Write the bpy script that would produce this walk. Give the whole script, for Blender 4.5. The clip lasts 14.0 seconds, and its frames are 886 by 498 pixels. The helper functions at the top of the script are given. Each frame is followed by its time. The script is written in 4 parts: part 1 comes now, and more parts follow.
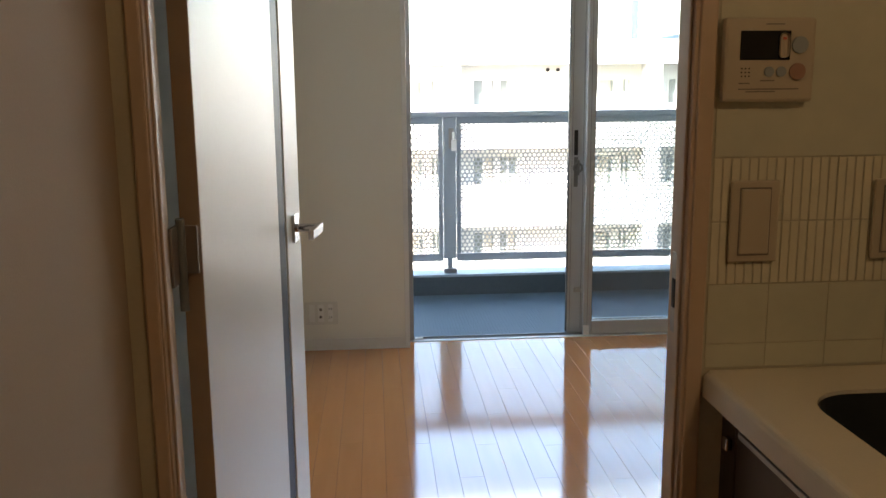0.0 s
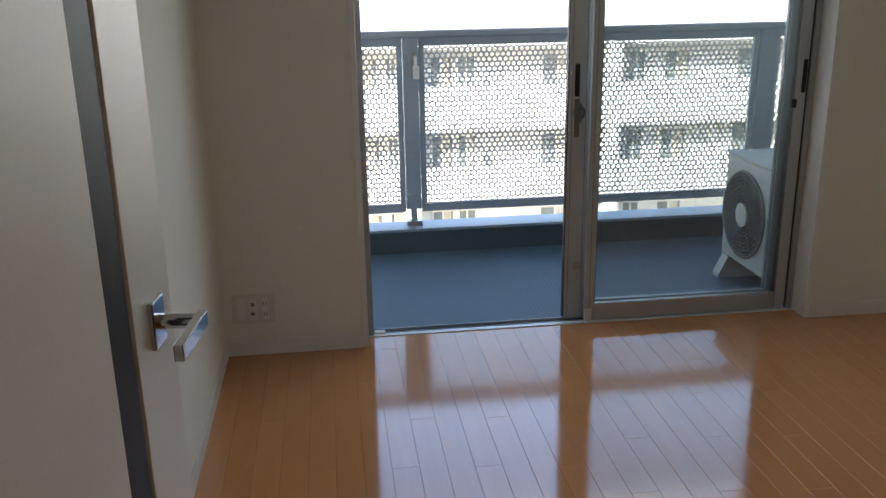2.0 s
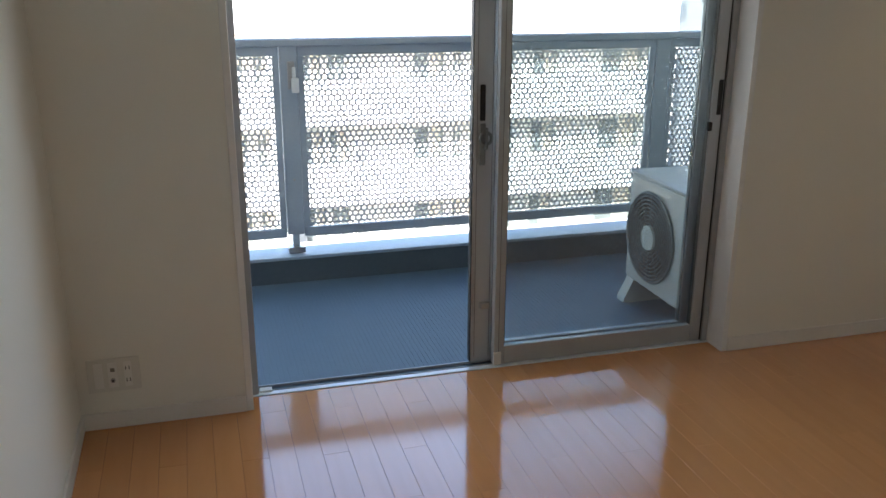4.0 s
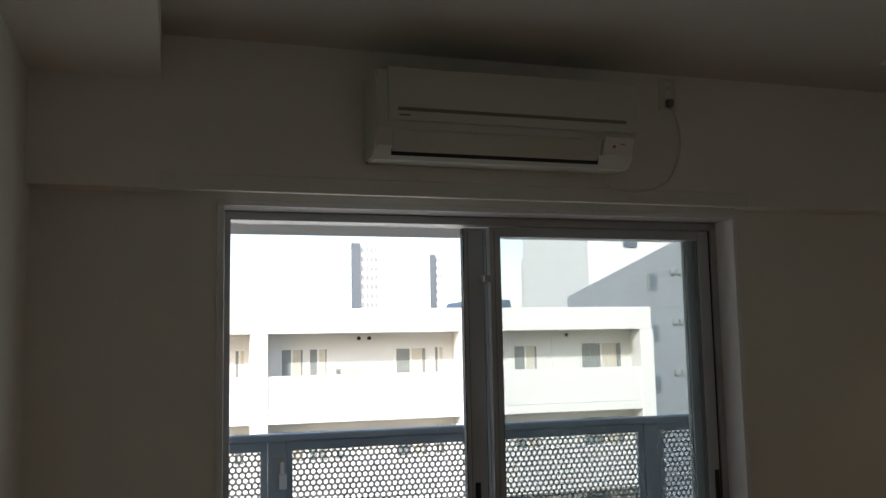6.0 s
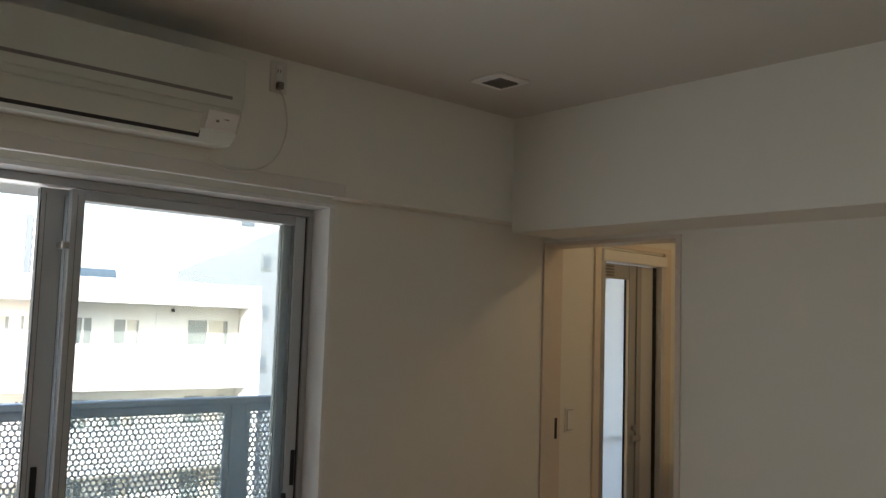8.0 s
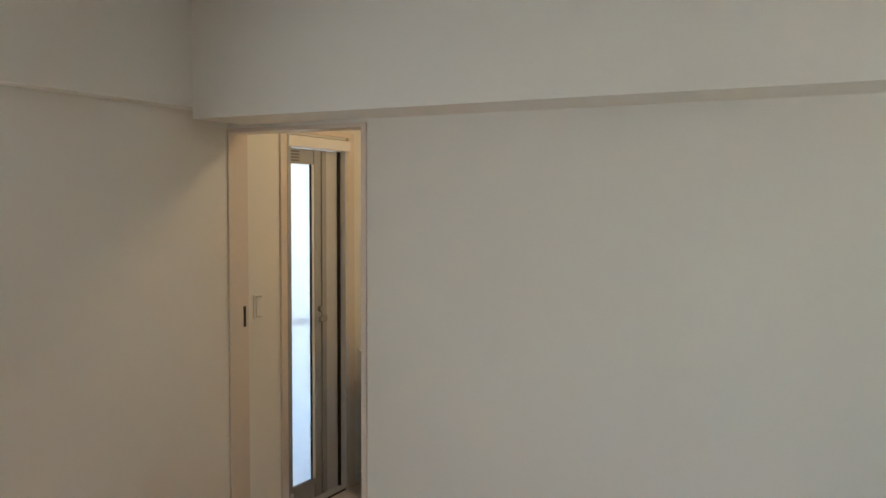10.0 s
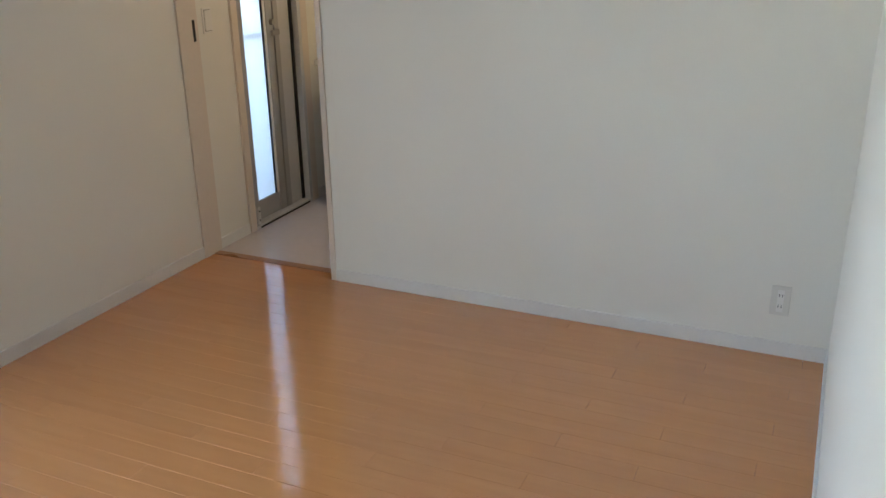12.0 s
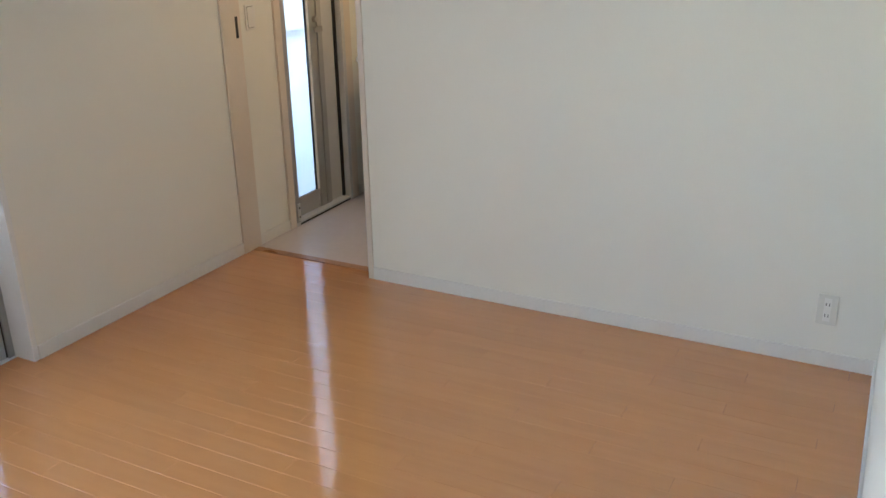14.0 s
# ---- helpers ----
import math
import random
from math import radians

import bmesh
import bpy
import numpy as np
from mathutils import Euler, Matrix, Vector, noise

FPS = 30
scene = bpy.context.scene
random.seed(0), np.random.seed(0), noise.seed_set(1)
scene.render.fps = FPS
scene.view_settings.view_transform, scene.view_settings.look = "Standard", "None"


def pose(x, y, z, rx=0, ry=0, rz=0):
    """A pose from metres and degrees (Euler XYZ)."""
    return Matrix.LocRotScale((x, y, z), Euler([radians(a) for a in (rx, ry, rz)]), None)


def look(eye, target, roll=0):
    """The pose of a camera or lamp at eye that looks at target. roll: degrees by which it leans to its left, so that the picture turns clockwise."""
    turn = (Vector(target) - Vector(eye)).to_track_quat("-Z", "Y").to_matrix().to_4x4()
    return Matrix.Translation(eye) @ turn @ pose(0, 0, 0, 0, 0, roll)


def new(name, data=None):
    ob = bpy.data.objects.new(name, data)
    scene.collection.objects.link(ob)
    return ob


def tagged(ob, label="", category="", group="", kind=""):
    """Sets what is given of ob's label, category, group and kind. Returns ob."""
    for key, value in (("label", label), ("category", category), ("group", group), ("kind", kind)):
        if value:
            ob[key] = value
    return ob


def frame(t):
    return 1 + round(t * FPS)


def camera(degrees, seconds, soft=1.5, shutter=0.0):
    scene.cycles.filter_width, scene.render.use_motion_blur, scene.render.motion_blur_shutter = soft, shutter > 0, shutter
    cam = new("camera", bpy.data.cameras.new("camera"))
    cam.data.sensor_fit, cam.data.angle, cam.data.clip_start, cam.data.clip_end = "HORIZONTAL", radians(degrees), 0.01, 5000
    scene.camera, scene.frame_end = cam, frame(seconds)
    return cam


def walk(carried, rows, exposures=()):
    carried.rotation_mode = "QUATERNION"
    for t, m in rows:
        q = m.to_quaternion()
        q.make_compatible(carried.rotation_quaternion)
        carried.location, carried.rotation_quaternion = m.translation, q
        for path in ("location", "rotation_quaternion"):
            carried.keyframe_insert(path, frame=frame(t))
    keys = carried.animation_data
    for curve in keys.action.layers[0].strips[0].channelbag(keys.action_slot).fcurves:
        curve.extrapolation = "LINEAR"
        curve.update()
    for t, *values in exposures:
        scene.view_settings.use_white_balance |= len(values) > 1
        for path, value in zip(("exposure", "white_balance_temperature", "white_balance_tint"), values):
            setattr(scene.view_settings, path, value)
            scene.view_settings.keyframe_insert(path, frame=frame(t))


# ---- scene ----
cam = camera(53.5, 14.0)
PATH = [
    (0, (0.408, 0.128, 1.328), (0.558, 2.089, 0.962), -0.5),
    (0.5, (0.412, 0.351, 1.385), (0.587, 2.298, 0.962), 0.3),
    (1, (0.433, 0.613, 1.385), (0.646, 2.548, 0.926), 0.4),
    (1.5, (0.452, 0.894, 1.416), (0.677, 2.821, 0.928), 0.0),
    (2, (0.463, 1.18, 1.438), (0.7, 3.075, 0.845), -1.0),
    (2.2, (0.465, 1.298, 1.437), (0.734, 3.179, 0.812), -0.9),
    (4.3, (0.439, 1.635, 1.512), (0.997, 3.459, 0.911), 0.9),
    (4.5, (0.428, 1.638, 1.522), (1.009, 3.483, 1.015), 0.9),
    (5, (0.428, 1.651, 1.552), (1.026, 3.546, 1.331), -0.5),
    (5.5, (0.411, 1.646, 1.57), (1.008, 3.554, 1.619), -0.6),
    (6, (0.413, 1.653, 1.58), (1.0, 3.552, 1.797), -1.1),
    (6.5, (0.404, 1.626, 1.581), (1.004, 3.512, 1.871), -0.3),
    (7, (0.41, 1.605, 1.577), (1.202, 3.423, 1.835), 0.8),
    (7.5, (0.458, 1.627, 1.577), (1.54, 3.295, 1.797), 1.1),
    (8, (0.498, 1.644, 1.585), (1.826, 3.129, 1.761), 1.8),
    (8.5, (0.556, 1.685, 1.587), (2.081, 2.972, 1.727), 1.0),
    (8.7, (0.567, 1.698, 1.589), (2.157, 2.903, 1.723), 1.1),
    (10.8, (0.444, 1.678, 1.677), (2.258, 2.472, 1.396), 0.5),
    (11, (0.451, 1.665, 1.66), (2.251, 2.46, 1.302), 0.2),
    (11.5, (0.447, 1.69, 1.639), (2.202, 2.478, 1.091), -0.3),
    (12, (0.442, 1.692, 1.616), (2.142, 2.464, 0.899), -0.9),
    (12.5, (0.488, 1.672, 1.622), (2.115, 2.448, 0.755), -1.4),
    (13, (0.481, 1.669, 1.602), (2.07, 2.455, 0.676), -1.7),
    (13.5, (0.485, 1.658, 1.612), (2.056, 2.483, 0.689), -1.8),
    (14, (0.492, 1.681, 1.615), (2.146, 2.544, 0.893), -1.0),
]
EXPOSURES = [(0.0, 2.65, 6900, 10), (0.5, 2.45, 6900, 10), (1.0, 2.19, 6850, 10), (1.5, 2.08, 6700, 10), (2.2, 1.90, 6600, 10), (4.3, 2.29, 6500, 10),
             (4.5, 2.29, 6500, 10), (5.0, 1.74, 6550, 10), (5.5, 1.02, 6600, 10), (6.5, 0.56, 6750, 10), (7.0, 0.68, 6700, 10), (7.5, 1.32, 6700, 10),
             (8.0, 1.88, 6750, 10), (8.7, 2.54, 6950, 10), (10.8, 2.98, 6100, 10), (12.0, 3.16, 6000, 10), (13.0, 3.18, 5940, 10), (13.5, 3.40, 5940, 10), (14.0, 3.42, 6040, 10)]
walk(cam, [(t, look(eye, target, roll)) for t, eye, target, roll in PATH], EXPOSURES)


# ---- world, sun, lights ----
world = bpy.data.worlds.new("world")
world.use_nodes = True
scene.world = world
sky = world.node_tree.nodes.new("ShaderNodeTexSky")
sky.sky_type = "NISHITA"
sky.sun_disc = False
SUN_EL, SUN_AZ = 32.0, 212.0          # degrees; azimuth clockwise from +y
sky.sun_elevation, sky.sun_rotation = radians(SUN_EL), radians(SUN_AZ)
sky.dust_density = 1.5
background = world.node_tree.nodes["Background"]
world.node_tree.links.new(sky.outputs[0], background.inputs[0])
background.inputs[1].default_value = 0.21

sun_data = bpy.data.lights.new("sun", "SUN")
sun_data.energy, sun_data.angle, sun_data.color = 2.8, radians(0.53), (1.0, 0.97, 0.92)
sun_lamp = new("sun", sun_data)
sun_from = Vector((math.sin(radians(SUN_AZ)) * math.cos(radians(SUN_EL)),
                   math.cos(radians(SUN_AZ)) * math.cos(radians(SUN_EL)), math.sin(radians(SUN_EL))))
sun_lamp.matrix_world = look(sun_from * 60, (0, 0, 0))

# daylight in the balcony window's opening
window_light = bpy.data.lights.new("window_daylight", "AREA")
window_light.shape, window_light.size, window_light.size_y = "RECTANGLE", 1.84, 1.05
window_light.energy, window_light.color = 2.5, (0.93, 0.97, 1.0)
new("window_daylight", window_light).matrix_world = look((1.51, 4.722, 1.46), (1.51, 0, 1.46))

bath_light = bpy.data.lights.new("bathroom_daylight", "AREA")
bath_light.shape, bath_light.size, bath_light.size_y = "RECTANGLE", 1.25, 1.30
bath_light.energy, bath_light.color = 0.85, (0.90, 0.96, 1.0)
new("bathroom_daylight", bath_light).matrix_world = look((4.75, 6.17, 1.42), (4.75, 0, 1.42))


# ---- materials ----
def material(name, colour, rough=0.5, metal=0.0, bump=0.0, grain=40.0, vary=0.06, blotch=2.0, coat=0.0, specular=0.5, wear=0.03):
    """A surface with fine grain, broad unevenness of tone and relief."""
    m = bpy.data.materials.new(name)
    m.use_nodes = True
    n, l = m.node_tree.nodes, m.node_tree.links
    b = n["Principled BSDF"]
    b.inputs["Roughness"].default_value = rough
    b.inputs["Metallic"].default_value = metal
    b.inputs["Coat Weight"].default_value = coat
    b.inputs["Specular IOR Level"].default_value = specular
    co = n.new("ShaderNodeTexCoord")
    fine, broad = n.new("ShaderNodeTexNoise"), n.new("ShaderNodeTexNoise")
    fine.inputs["Scale"].default_value, broad.inputs["Scale"].default_value = grain, blotch
    fine.inputs["Detail"].default_value = 4
    geo = n.new("ShaderNodeNewGeometry")
    for t in (fine, broad):
        l.new(geo.outputs["Position"], t.inputs["Vector"])
    mixer = n.new("ShaderNodeMath")
    mixer.operation = "ADD"
    l.new(fine.outputs[0], mixer.inputs[0])
    l.new(broad.outputs[0], mixer.inputs[1])
    ramp = n.new("ShaderNodeMapRange")
    ramp.inputs["From Min"].default_value, ramp.inputs["From Max"].default_value = 0.6, 1.4
    ramp.inputs["To Min"].default_value, ramp.inputs["To Max"].default_value = 1 - vary, 1 + vary
    l.new(mixer.outputs[0], ramp.inputs["Value"])
    col = n.new("ShaderNodeVectorMath")
    col.operation = "SCALE"
    col.inputs[0].default_value = colour
    l.new(ramp.outputs[0], col.inputs["Scale"])
    l.new(col.outputs[0], b.inputs["Base Color"])
    rr = n.new("ShaderNodeMapRange")
    rr.inputs["From Min"].default_value, rr.inputs["From Max"].default_value = 0.3, 0.7
    rr.inputs["To Min"].default_value, rr.inputs["To Max"].default_value = max(rough - wear, 0.02), min(rough + wear, 1)
    l.new(broad.outputs[0], rr.inputs["Value"])
    l.new(rr.outputs[0], b.inputs["Roughness"])
    if bump:
        bp = n.new("ShaderNodeBump")
        bp.inputs["Strength"].default_value, bp.inputs["Distance"].default_value = bump, 0.002
        l.new(fine.outputs[0], bp.inputs["Height"])
        l.new(bp.outputs[0], b.inputs["Normal"])
    return m


M_WALL = material("wallpaper", (0.83, 0.817, 0.752), 0.85, bump=0.25, grain=260, vary=0.02, blotch=1.5, specular=0.3)
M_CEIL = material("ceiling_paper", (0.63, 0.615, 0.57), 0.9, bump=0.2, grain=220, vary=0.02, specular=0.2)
# beige paper with the kitchen's dimness put into its colour
M_KWALL = material("kitchen_wallpaper_dimmed", (0.43, 0.345, 0.26), 0.8, bump=0.2, grain=240, vary=0.03, specular=0.3)
M_BASE = material("skirting_vinyl", (0.79, 0.775, 0.74), 0.45, vary=0.03, grain=80)
M_TRIM = material("trim_laminate", (0.74, 0.66, 0.57), 0.42, vary=0.03, grain=60)
M_LEAF = material("door_laminate", (0.80, 0.78, 0.74), 0.34, vary=0.02, grain=90, bump=0.05, wear=0.008)
M_HINGE = material("hinge_steel", (0.26, 0.23, 0.20), 0.45, 0.6, vary=0.08)
M_LEAF_EDGE = material("door_edge_laminate", (0.40, 0.29, 0.20), 0.45, vary=0.05)
M_DARKGLASS = material("dark_inlay", (0.02, 0.021, 0.024), 0.45, vary=0.1, specular=0.2, wear=0.01)
M_BLACK = material("black_rubber", (0.015, 0.015, 0.016), 0.6, vary=0.1)
M_CHROME = material("chrome", (0.56, 0.58, 0.61), 0.08, 1.0, vary=0.03)
M_STEEL = material("brushed_steel", (0.42, 0.40, 0.38), 0.35, 1.0, vary=0.06, grain=120)
M_ALU = material("sash_aluminium", (0.47, 0.49, 0.51), 0.40, 0.25, vary=0.04, grain=150)
M_SILVER = material("threshold_silver", (0.80, 0.82, 0.84), 0.35, 0.3, vary=0.04, grain=120)
M_ALU_DK = material("track_aluminium", (0.42, 0.43, 0.44), 0.42, 0.3, vary=0.06, grain=120)
M_RAIL = material("rail_powder_coat", (0.37, 0.42, 0.47), 0.5, 0.2, vary=0.05, grain=90)
M_PLASTIC = material("white_plastic", (0.82, 0.81, 0.78), 0.35, vary=0.02)
M_LINING = material("reveal_lining", (0.86, 0.86, 0.85), 0.16, vary=0.02, grain=60, coat=0.4, wear=0.02)
M_PLATE = material("outlet_plastic", (0.73, 0.72, 0.67), 0.4, vary=0.02)
M_IVORY = material("ivory_plastic", (0.52, 0.46, 0.355), 0.4, vary=0.03)
M_TRIM_K = material("kitchen_trim_laminate", (0.58, 0.45, 0.33), 0.42, vary=0.04, grain=60)
M_ACWHITE = material("aircon_plastic", (0.62, 0.63, 0.565), 0.4, vary=0.02, grain=60)
M_OUTAC = material("outdoor_enamel", (0.50, 0.50, 0.465), 0.42, vary=0.05, grain=30, blotch=6)
M_GRILLE = material("grille_plastic", (0.18, 0.19, 0.19), 0.5, vary=0.08)
M_MAT = material("balcony_sheet", (0.080, 0.128, 0.176), 0.55, bump=0.3, grain=180, vary=0.12, blotch=3)
M_CURB = material("curb_coating", (0.065, 0.082, 0.096), 0.55, vary=0.12, blotch=4)
# paler than the upstand: skylight on its top is put into the colour
M_CURB_TOP = material("curb_cap_lit", (0.30, 0.36, 0.43), 0.45, vary=0.1, blotch=5)
M_CONC = material("exterior_render", (0.62, 0.61, 0.58), 0.85, bump=0.2, grain=120, vary=0.06)
M_COUNTER = material("counter_stone", (0.74, 0.69, 0.57), 0.25, vary=0.03, grain=200)
M_SINK = material("sink_composite", (0.03, 0.033, 0.035), 0.3, vary=0.1)
M_CABINET = material("cabinet_walnut", (0.05, 0.028, 0.02), 0.35, vary=0.25, grain=30)
M_TILE = material("wall_tile_sage", (0.61, 0.61, 0.49), 0.25, vary=0.05, grain=30)
M_KITKAT = material("finger_tile_ivory", (0.72, 0.69, 0.54), 0.28, vary=0.06, grain=30)
M_GROUT = material("tile_grout", (0.55, 0.52, 0.41), 0.8, vary=0.05, grain=150)
M_LCD = material("display_black", (0.008, 0.01, 0.012), 0.15, vary=0.05)
M_PRINT = material("grey_print", (0.22, 0.20, 0.18), 0.6)
M_KEY = material("key_print", (0.35, 0.20, 0.15), 0.5)
M_RED = material("red_print", (0.45, 0.10, 0.07), 0.5)
M_BLUEG = material("blue_grey_key", (0.30, 0.34, 0.36), 0.5)
M_VINYL = material("washroom_vinyl", (0.58, 0.53, 0.53), 0.3, vary=0.06, grain=25)
M_SILL = material("threshold_wood", (0.36, 0.17, 0.07), 0.3, vary=0.15, grain=20)
M_BATHWALL = material("bath_panel", (0.85, 0.86, 0.86), 0.3, vary=0.02)
M_BATHFRAME = material("bath_door_aluminium", (0.44, 0.44, 0.44), 0.4, 0.35, vary=0.04)
M_FACADE = material("facade_tile", (0.80, 0.79, 0.77), 0.8, bump=0.1, grain=60, vary=0.04, blotch=0.4)
M_FACADE_IN = material("facade_recess", (0.82, 0.82, 0.80), 0.85, vary=0.05, blotch=0.5)
# blue-grey that carries the shade on the neighbour's face
M_FACADE_SHADE = material("facade_shade_grey", (0.26, 0.285, 0.315), 0.8, vary=0.06, blotch=0.3)
M_TOWER = material("tower_white", (0.78, 0.78, 0.77), 0.7, vary=0.04, blotch=0.05, grain=1)
# window bands of the towers, distance haze mixed into their colour
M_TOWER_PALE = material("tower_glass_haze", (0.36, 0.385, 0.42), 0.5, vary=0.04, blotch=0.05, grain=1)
# dark grey; on the towers' side strips it paints in their shade
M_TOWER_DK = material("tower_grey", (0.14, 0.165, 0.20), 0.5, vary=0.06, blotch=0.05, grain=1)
M_BLUEROOF = material("blue_roof", (0.085, 0.13, 0.19), 0.5, vary=0.06, grain=2)
M_CURTAIN = material("curtain_cloth", (0.62, 0.58, 0.50), 0.9, vary=0.1, grain=8)
M_WINDARK = material("far_glass", (0.26, 0.29, 0.29), 0.12, vary=0.15, grain=1)
M_GROUND = material("asphalt", (0.06, 0.06, 0.06), 0.9, vary=0.15, grain=3, blotch=0.1)
M_STRAW = material("cable_white", (0.75, 0.70, 0.64), 0.5)


def glass_material(name, colour, rough, tint_mix=0.0):
    m = bpy.data.materials.new(name)
    m.use_nodes = True
    n, l = m.node_tree.nodes, m.node_tree.links
    n.remove(n["Principled BSDF"])
    out = n["Material Output"]
    clear, gloss, mixer, fres = n.new("ShaderNodeBsdfTransparent"), n.new("ShaderNodeBsdfGlossy"), n.new("ShaderNodeMixShader"), n.new("ShaderNodeFresnel")
    clear.inputs[0].default_value = (*colour, 1)
    gloss.inputs["Roughness"].default_value = rough
    fres.inputs["IOR"].default_value = 1.45
    l.new(fres.outputs[0], mixer.inputs[0])
    l.new(clear.outputs[0], mixer.inputs[1])
    l.new(gloss.outputs[0], mixer.inputs[2])
    l.new(mixer.outputs[0], out.inputs[0])
    return m


M_GLASS = glass_material("window_glass", (0.91, 0.93, 0.928), 0.02)


def frosted_material():
    m = bpy.data.materials.new("frosted_glass")
    m.use_nodes = True
    n, l = m.node_tree.nodes, m.node_tree.links
    n.remove(n["Principled BSDF"])
    thin, face, mixer, gloss, top = (n.new("ShaderNodeBsdfTranslucent"), n.new("ShaderNodeBsdfDiffuse"), n.new("ShaderNodeMixShader"),
                                     n.new("ShaderNodeBsdfGlossy"), n.new("ShaderNodeMixShader"))
    thin.inputs[0].default_value, face.inputs[0].default_value = (0.92, 0.96, 0.98, 1), (0.75, 0.78, 0.80, 1)
    mixer.inputs[0].default_value, top.inputs[0].default_value = 0.22, 0.05
    gloss.inputs["Roughness"].default_value = 0.3
    noise_tex, bp = n.new("ShaderNodeTexNoise"), n.new("ShaderNodeBump")
    noise_tex.inputs["Scale"].default_value = 300
    bp.inputs["Strength"].default_value = 0.3
    l.new(noise_tex.outputs[0], bp.inputs["Height"])
    l.new(bp.outputs[0], gloss.inputs["Normal"])
    l.new(thin.outputs[0], mixer.inputs[1])
    l.new(face.outputs[0], mixer.inputs[2])
    l.new(mixer.outputs[0], top.inputs[1])
    l.new(gloss.outputs[0], top.inputs[2])
    l.new(top.outputs[0], n["Material Output"].inputs[0])
    return m


M_FROST = frosted_material()


def wood_floor_material():
    """Lacquered maple strip: grain runs along y, tone varies from strip to strip."""
    m = bpy.data.materials.new("maple_strip")
    m.use_nodes = True
    n, l = m.node_tree.nodes, m.node_tree.links
    b = n["Principled BSDF"]
    geo, info, mapping = n.new("ShaderNodeNewGeometry"), n.new("ShaderNodeObjectInfo"), n.new("ShaderNodeMapping")
    mapping.inputs["Scale"].default_value = (26, 2.2, 1)
    shift, comb = n.new("ShaderNodeVectorMath"), n.new("ShaderNodeCombineXYZ")
    l.new(info.outputs["Random"], comb.inputs[0])
    l.new(info.outputs["Random"], comb.inputs[1])
    scaled = n.new("ShaderNodeVectorMath")
    scaled.operation = "SCALE"
    scaled.inputs["Scale"].default_value = 7.0
    l.new(comb.outputs[0], scaled.inputs[0])
    l.new(geo.outputs["Position"], shift.inputs[0])
    l.new(scaled.outputs[0], shift.inputs[1])
    l.new(shift.outputs[0], mapping.inputs["Vector"])
    grain = n.new("ShaderNodeTexNoise")
    grain.inputs["Scale"].default_value, grain.inputs["Detail"].default_value = 1.0, 6
    l.new(mapping.outputs[0], grain.inputs["Vector"])
    ramp = n.new("ShaderNodeValToRGB")
    ramp.color_ramp.elements[0].position, ramp.color_ramp.elements[1].position = 0.3, 0.75
    ramp.color_ramp.elements[0].color, ramp.color_ramp.elements[1].color = (0.585, 0.252, 0.083, 1), (0.635, 0.281, 0.096, 1)
    l.new(grain.outputs[0], ramp.inputs[0])
    tone = n.new("ShaderNodeMapRange")
    tone.inputs["To Min"].default_value, tone.inputs["To Max"].default_value = 0.965, 1.035
    l.new(info.outputs["Random"], tone.inputs["Value"])
    col = n.new("ShaderNodeVectorMath")
    col.operation = "SCALE"
    l.new(ramp.outputs[0], col.inputs[0])
    l.new(tone.outputs[0], col.inputs["Scale"])
    l.new(col.outputs[0], b.inputs["Base Color"])
    wear, rr = n.new("ShaderNodeTexNoise"), n.new("ShaderNodeMapRange")
    wear.inputs["Scale"].default_value = 3.0
    l.new(geo.outputs["Position"], wear.inputs["Vector"])
    rr.inputs["To Min"].default_value, rr.inputs["To Max"].default_value = 0.07, 0.15
    l.new(wear.outputs[0], rr.inputs["Value"])
    l.new(rr.outputs[0], b.inputs["Roughness"])
    wave, bp = n.new("ShaderNodeTexNoise"), n.new("ShaderNodeBump")
    wave.inputs["Scale"].default_value = 9.0
    l.new(shift.outputs[0], wave.inputs["Vector"])
    bp.inputs["Strength"].default_value, bp.inputs["Distance"].default_value = 0.06, 0.004
    l.new(wave.outputs[0], bp.inputs["Height"])
    l.new(bp.outputs[0], b.inputs["Normal"])
    b.inputs["IOR"].default_value = 1.55
    b.inputs["Coat Weight"].default_value = 1.0
    b.inputs["Coat Roughness"].default_value = 0.08
    return m


M_FLOOR = wood_floor_material()


# ---- builders ----
def box(bm, x0, x1, y0, y1, z0, z1, bevel=0.0, segments=2):
    made = bmesh.ops.create_cube(bm, size=1, matrix=Matrix.Translation(((x0 + x1) / 2, (y0 + y1) / 2, (z0 + z1) / 2)) @ Matrix.Diagonal((x1 - x0, y1 - y0, z1 - z0, 1)))
    if bevel:
        edges = list({e for v in made["verts"] for e in v.link_edges})
        bmesh.ops.bevel(bm, geom=edges, offset=bevel, segments=segments, profile=0.5, affect="EDGES")
    return bm


def rod(bm, centre, radius, depth, axis="z", sides=24, radius2=None):
    turn = {"z": Matrix.Identity(4), "y": Matrix.Rotation(radians(90), 4, "X"), "x": Matrix.Rotation(radians(90), 4, "Y")}[axis]
    bmesh.ops.create_cone(bm, cap_ends=True, segments=sides, radius1=radius, radius2=radius if radius2 is None else radius2, depth=depth,
                          matrix=Matrix.Translation(centre) @ turn)
    return bm


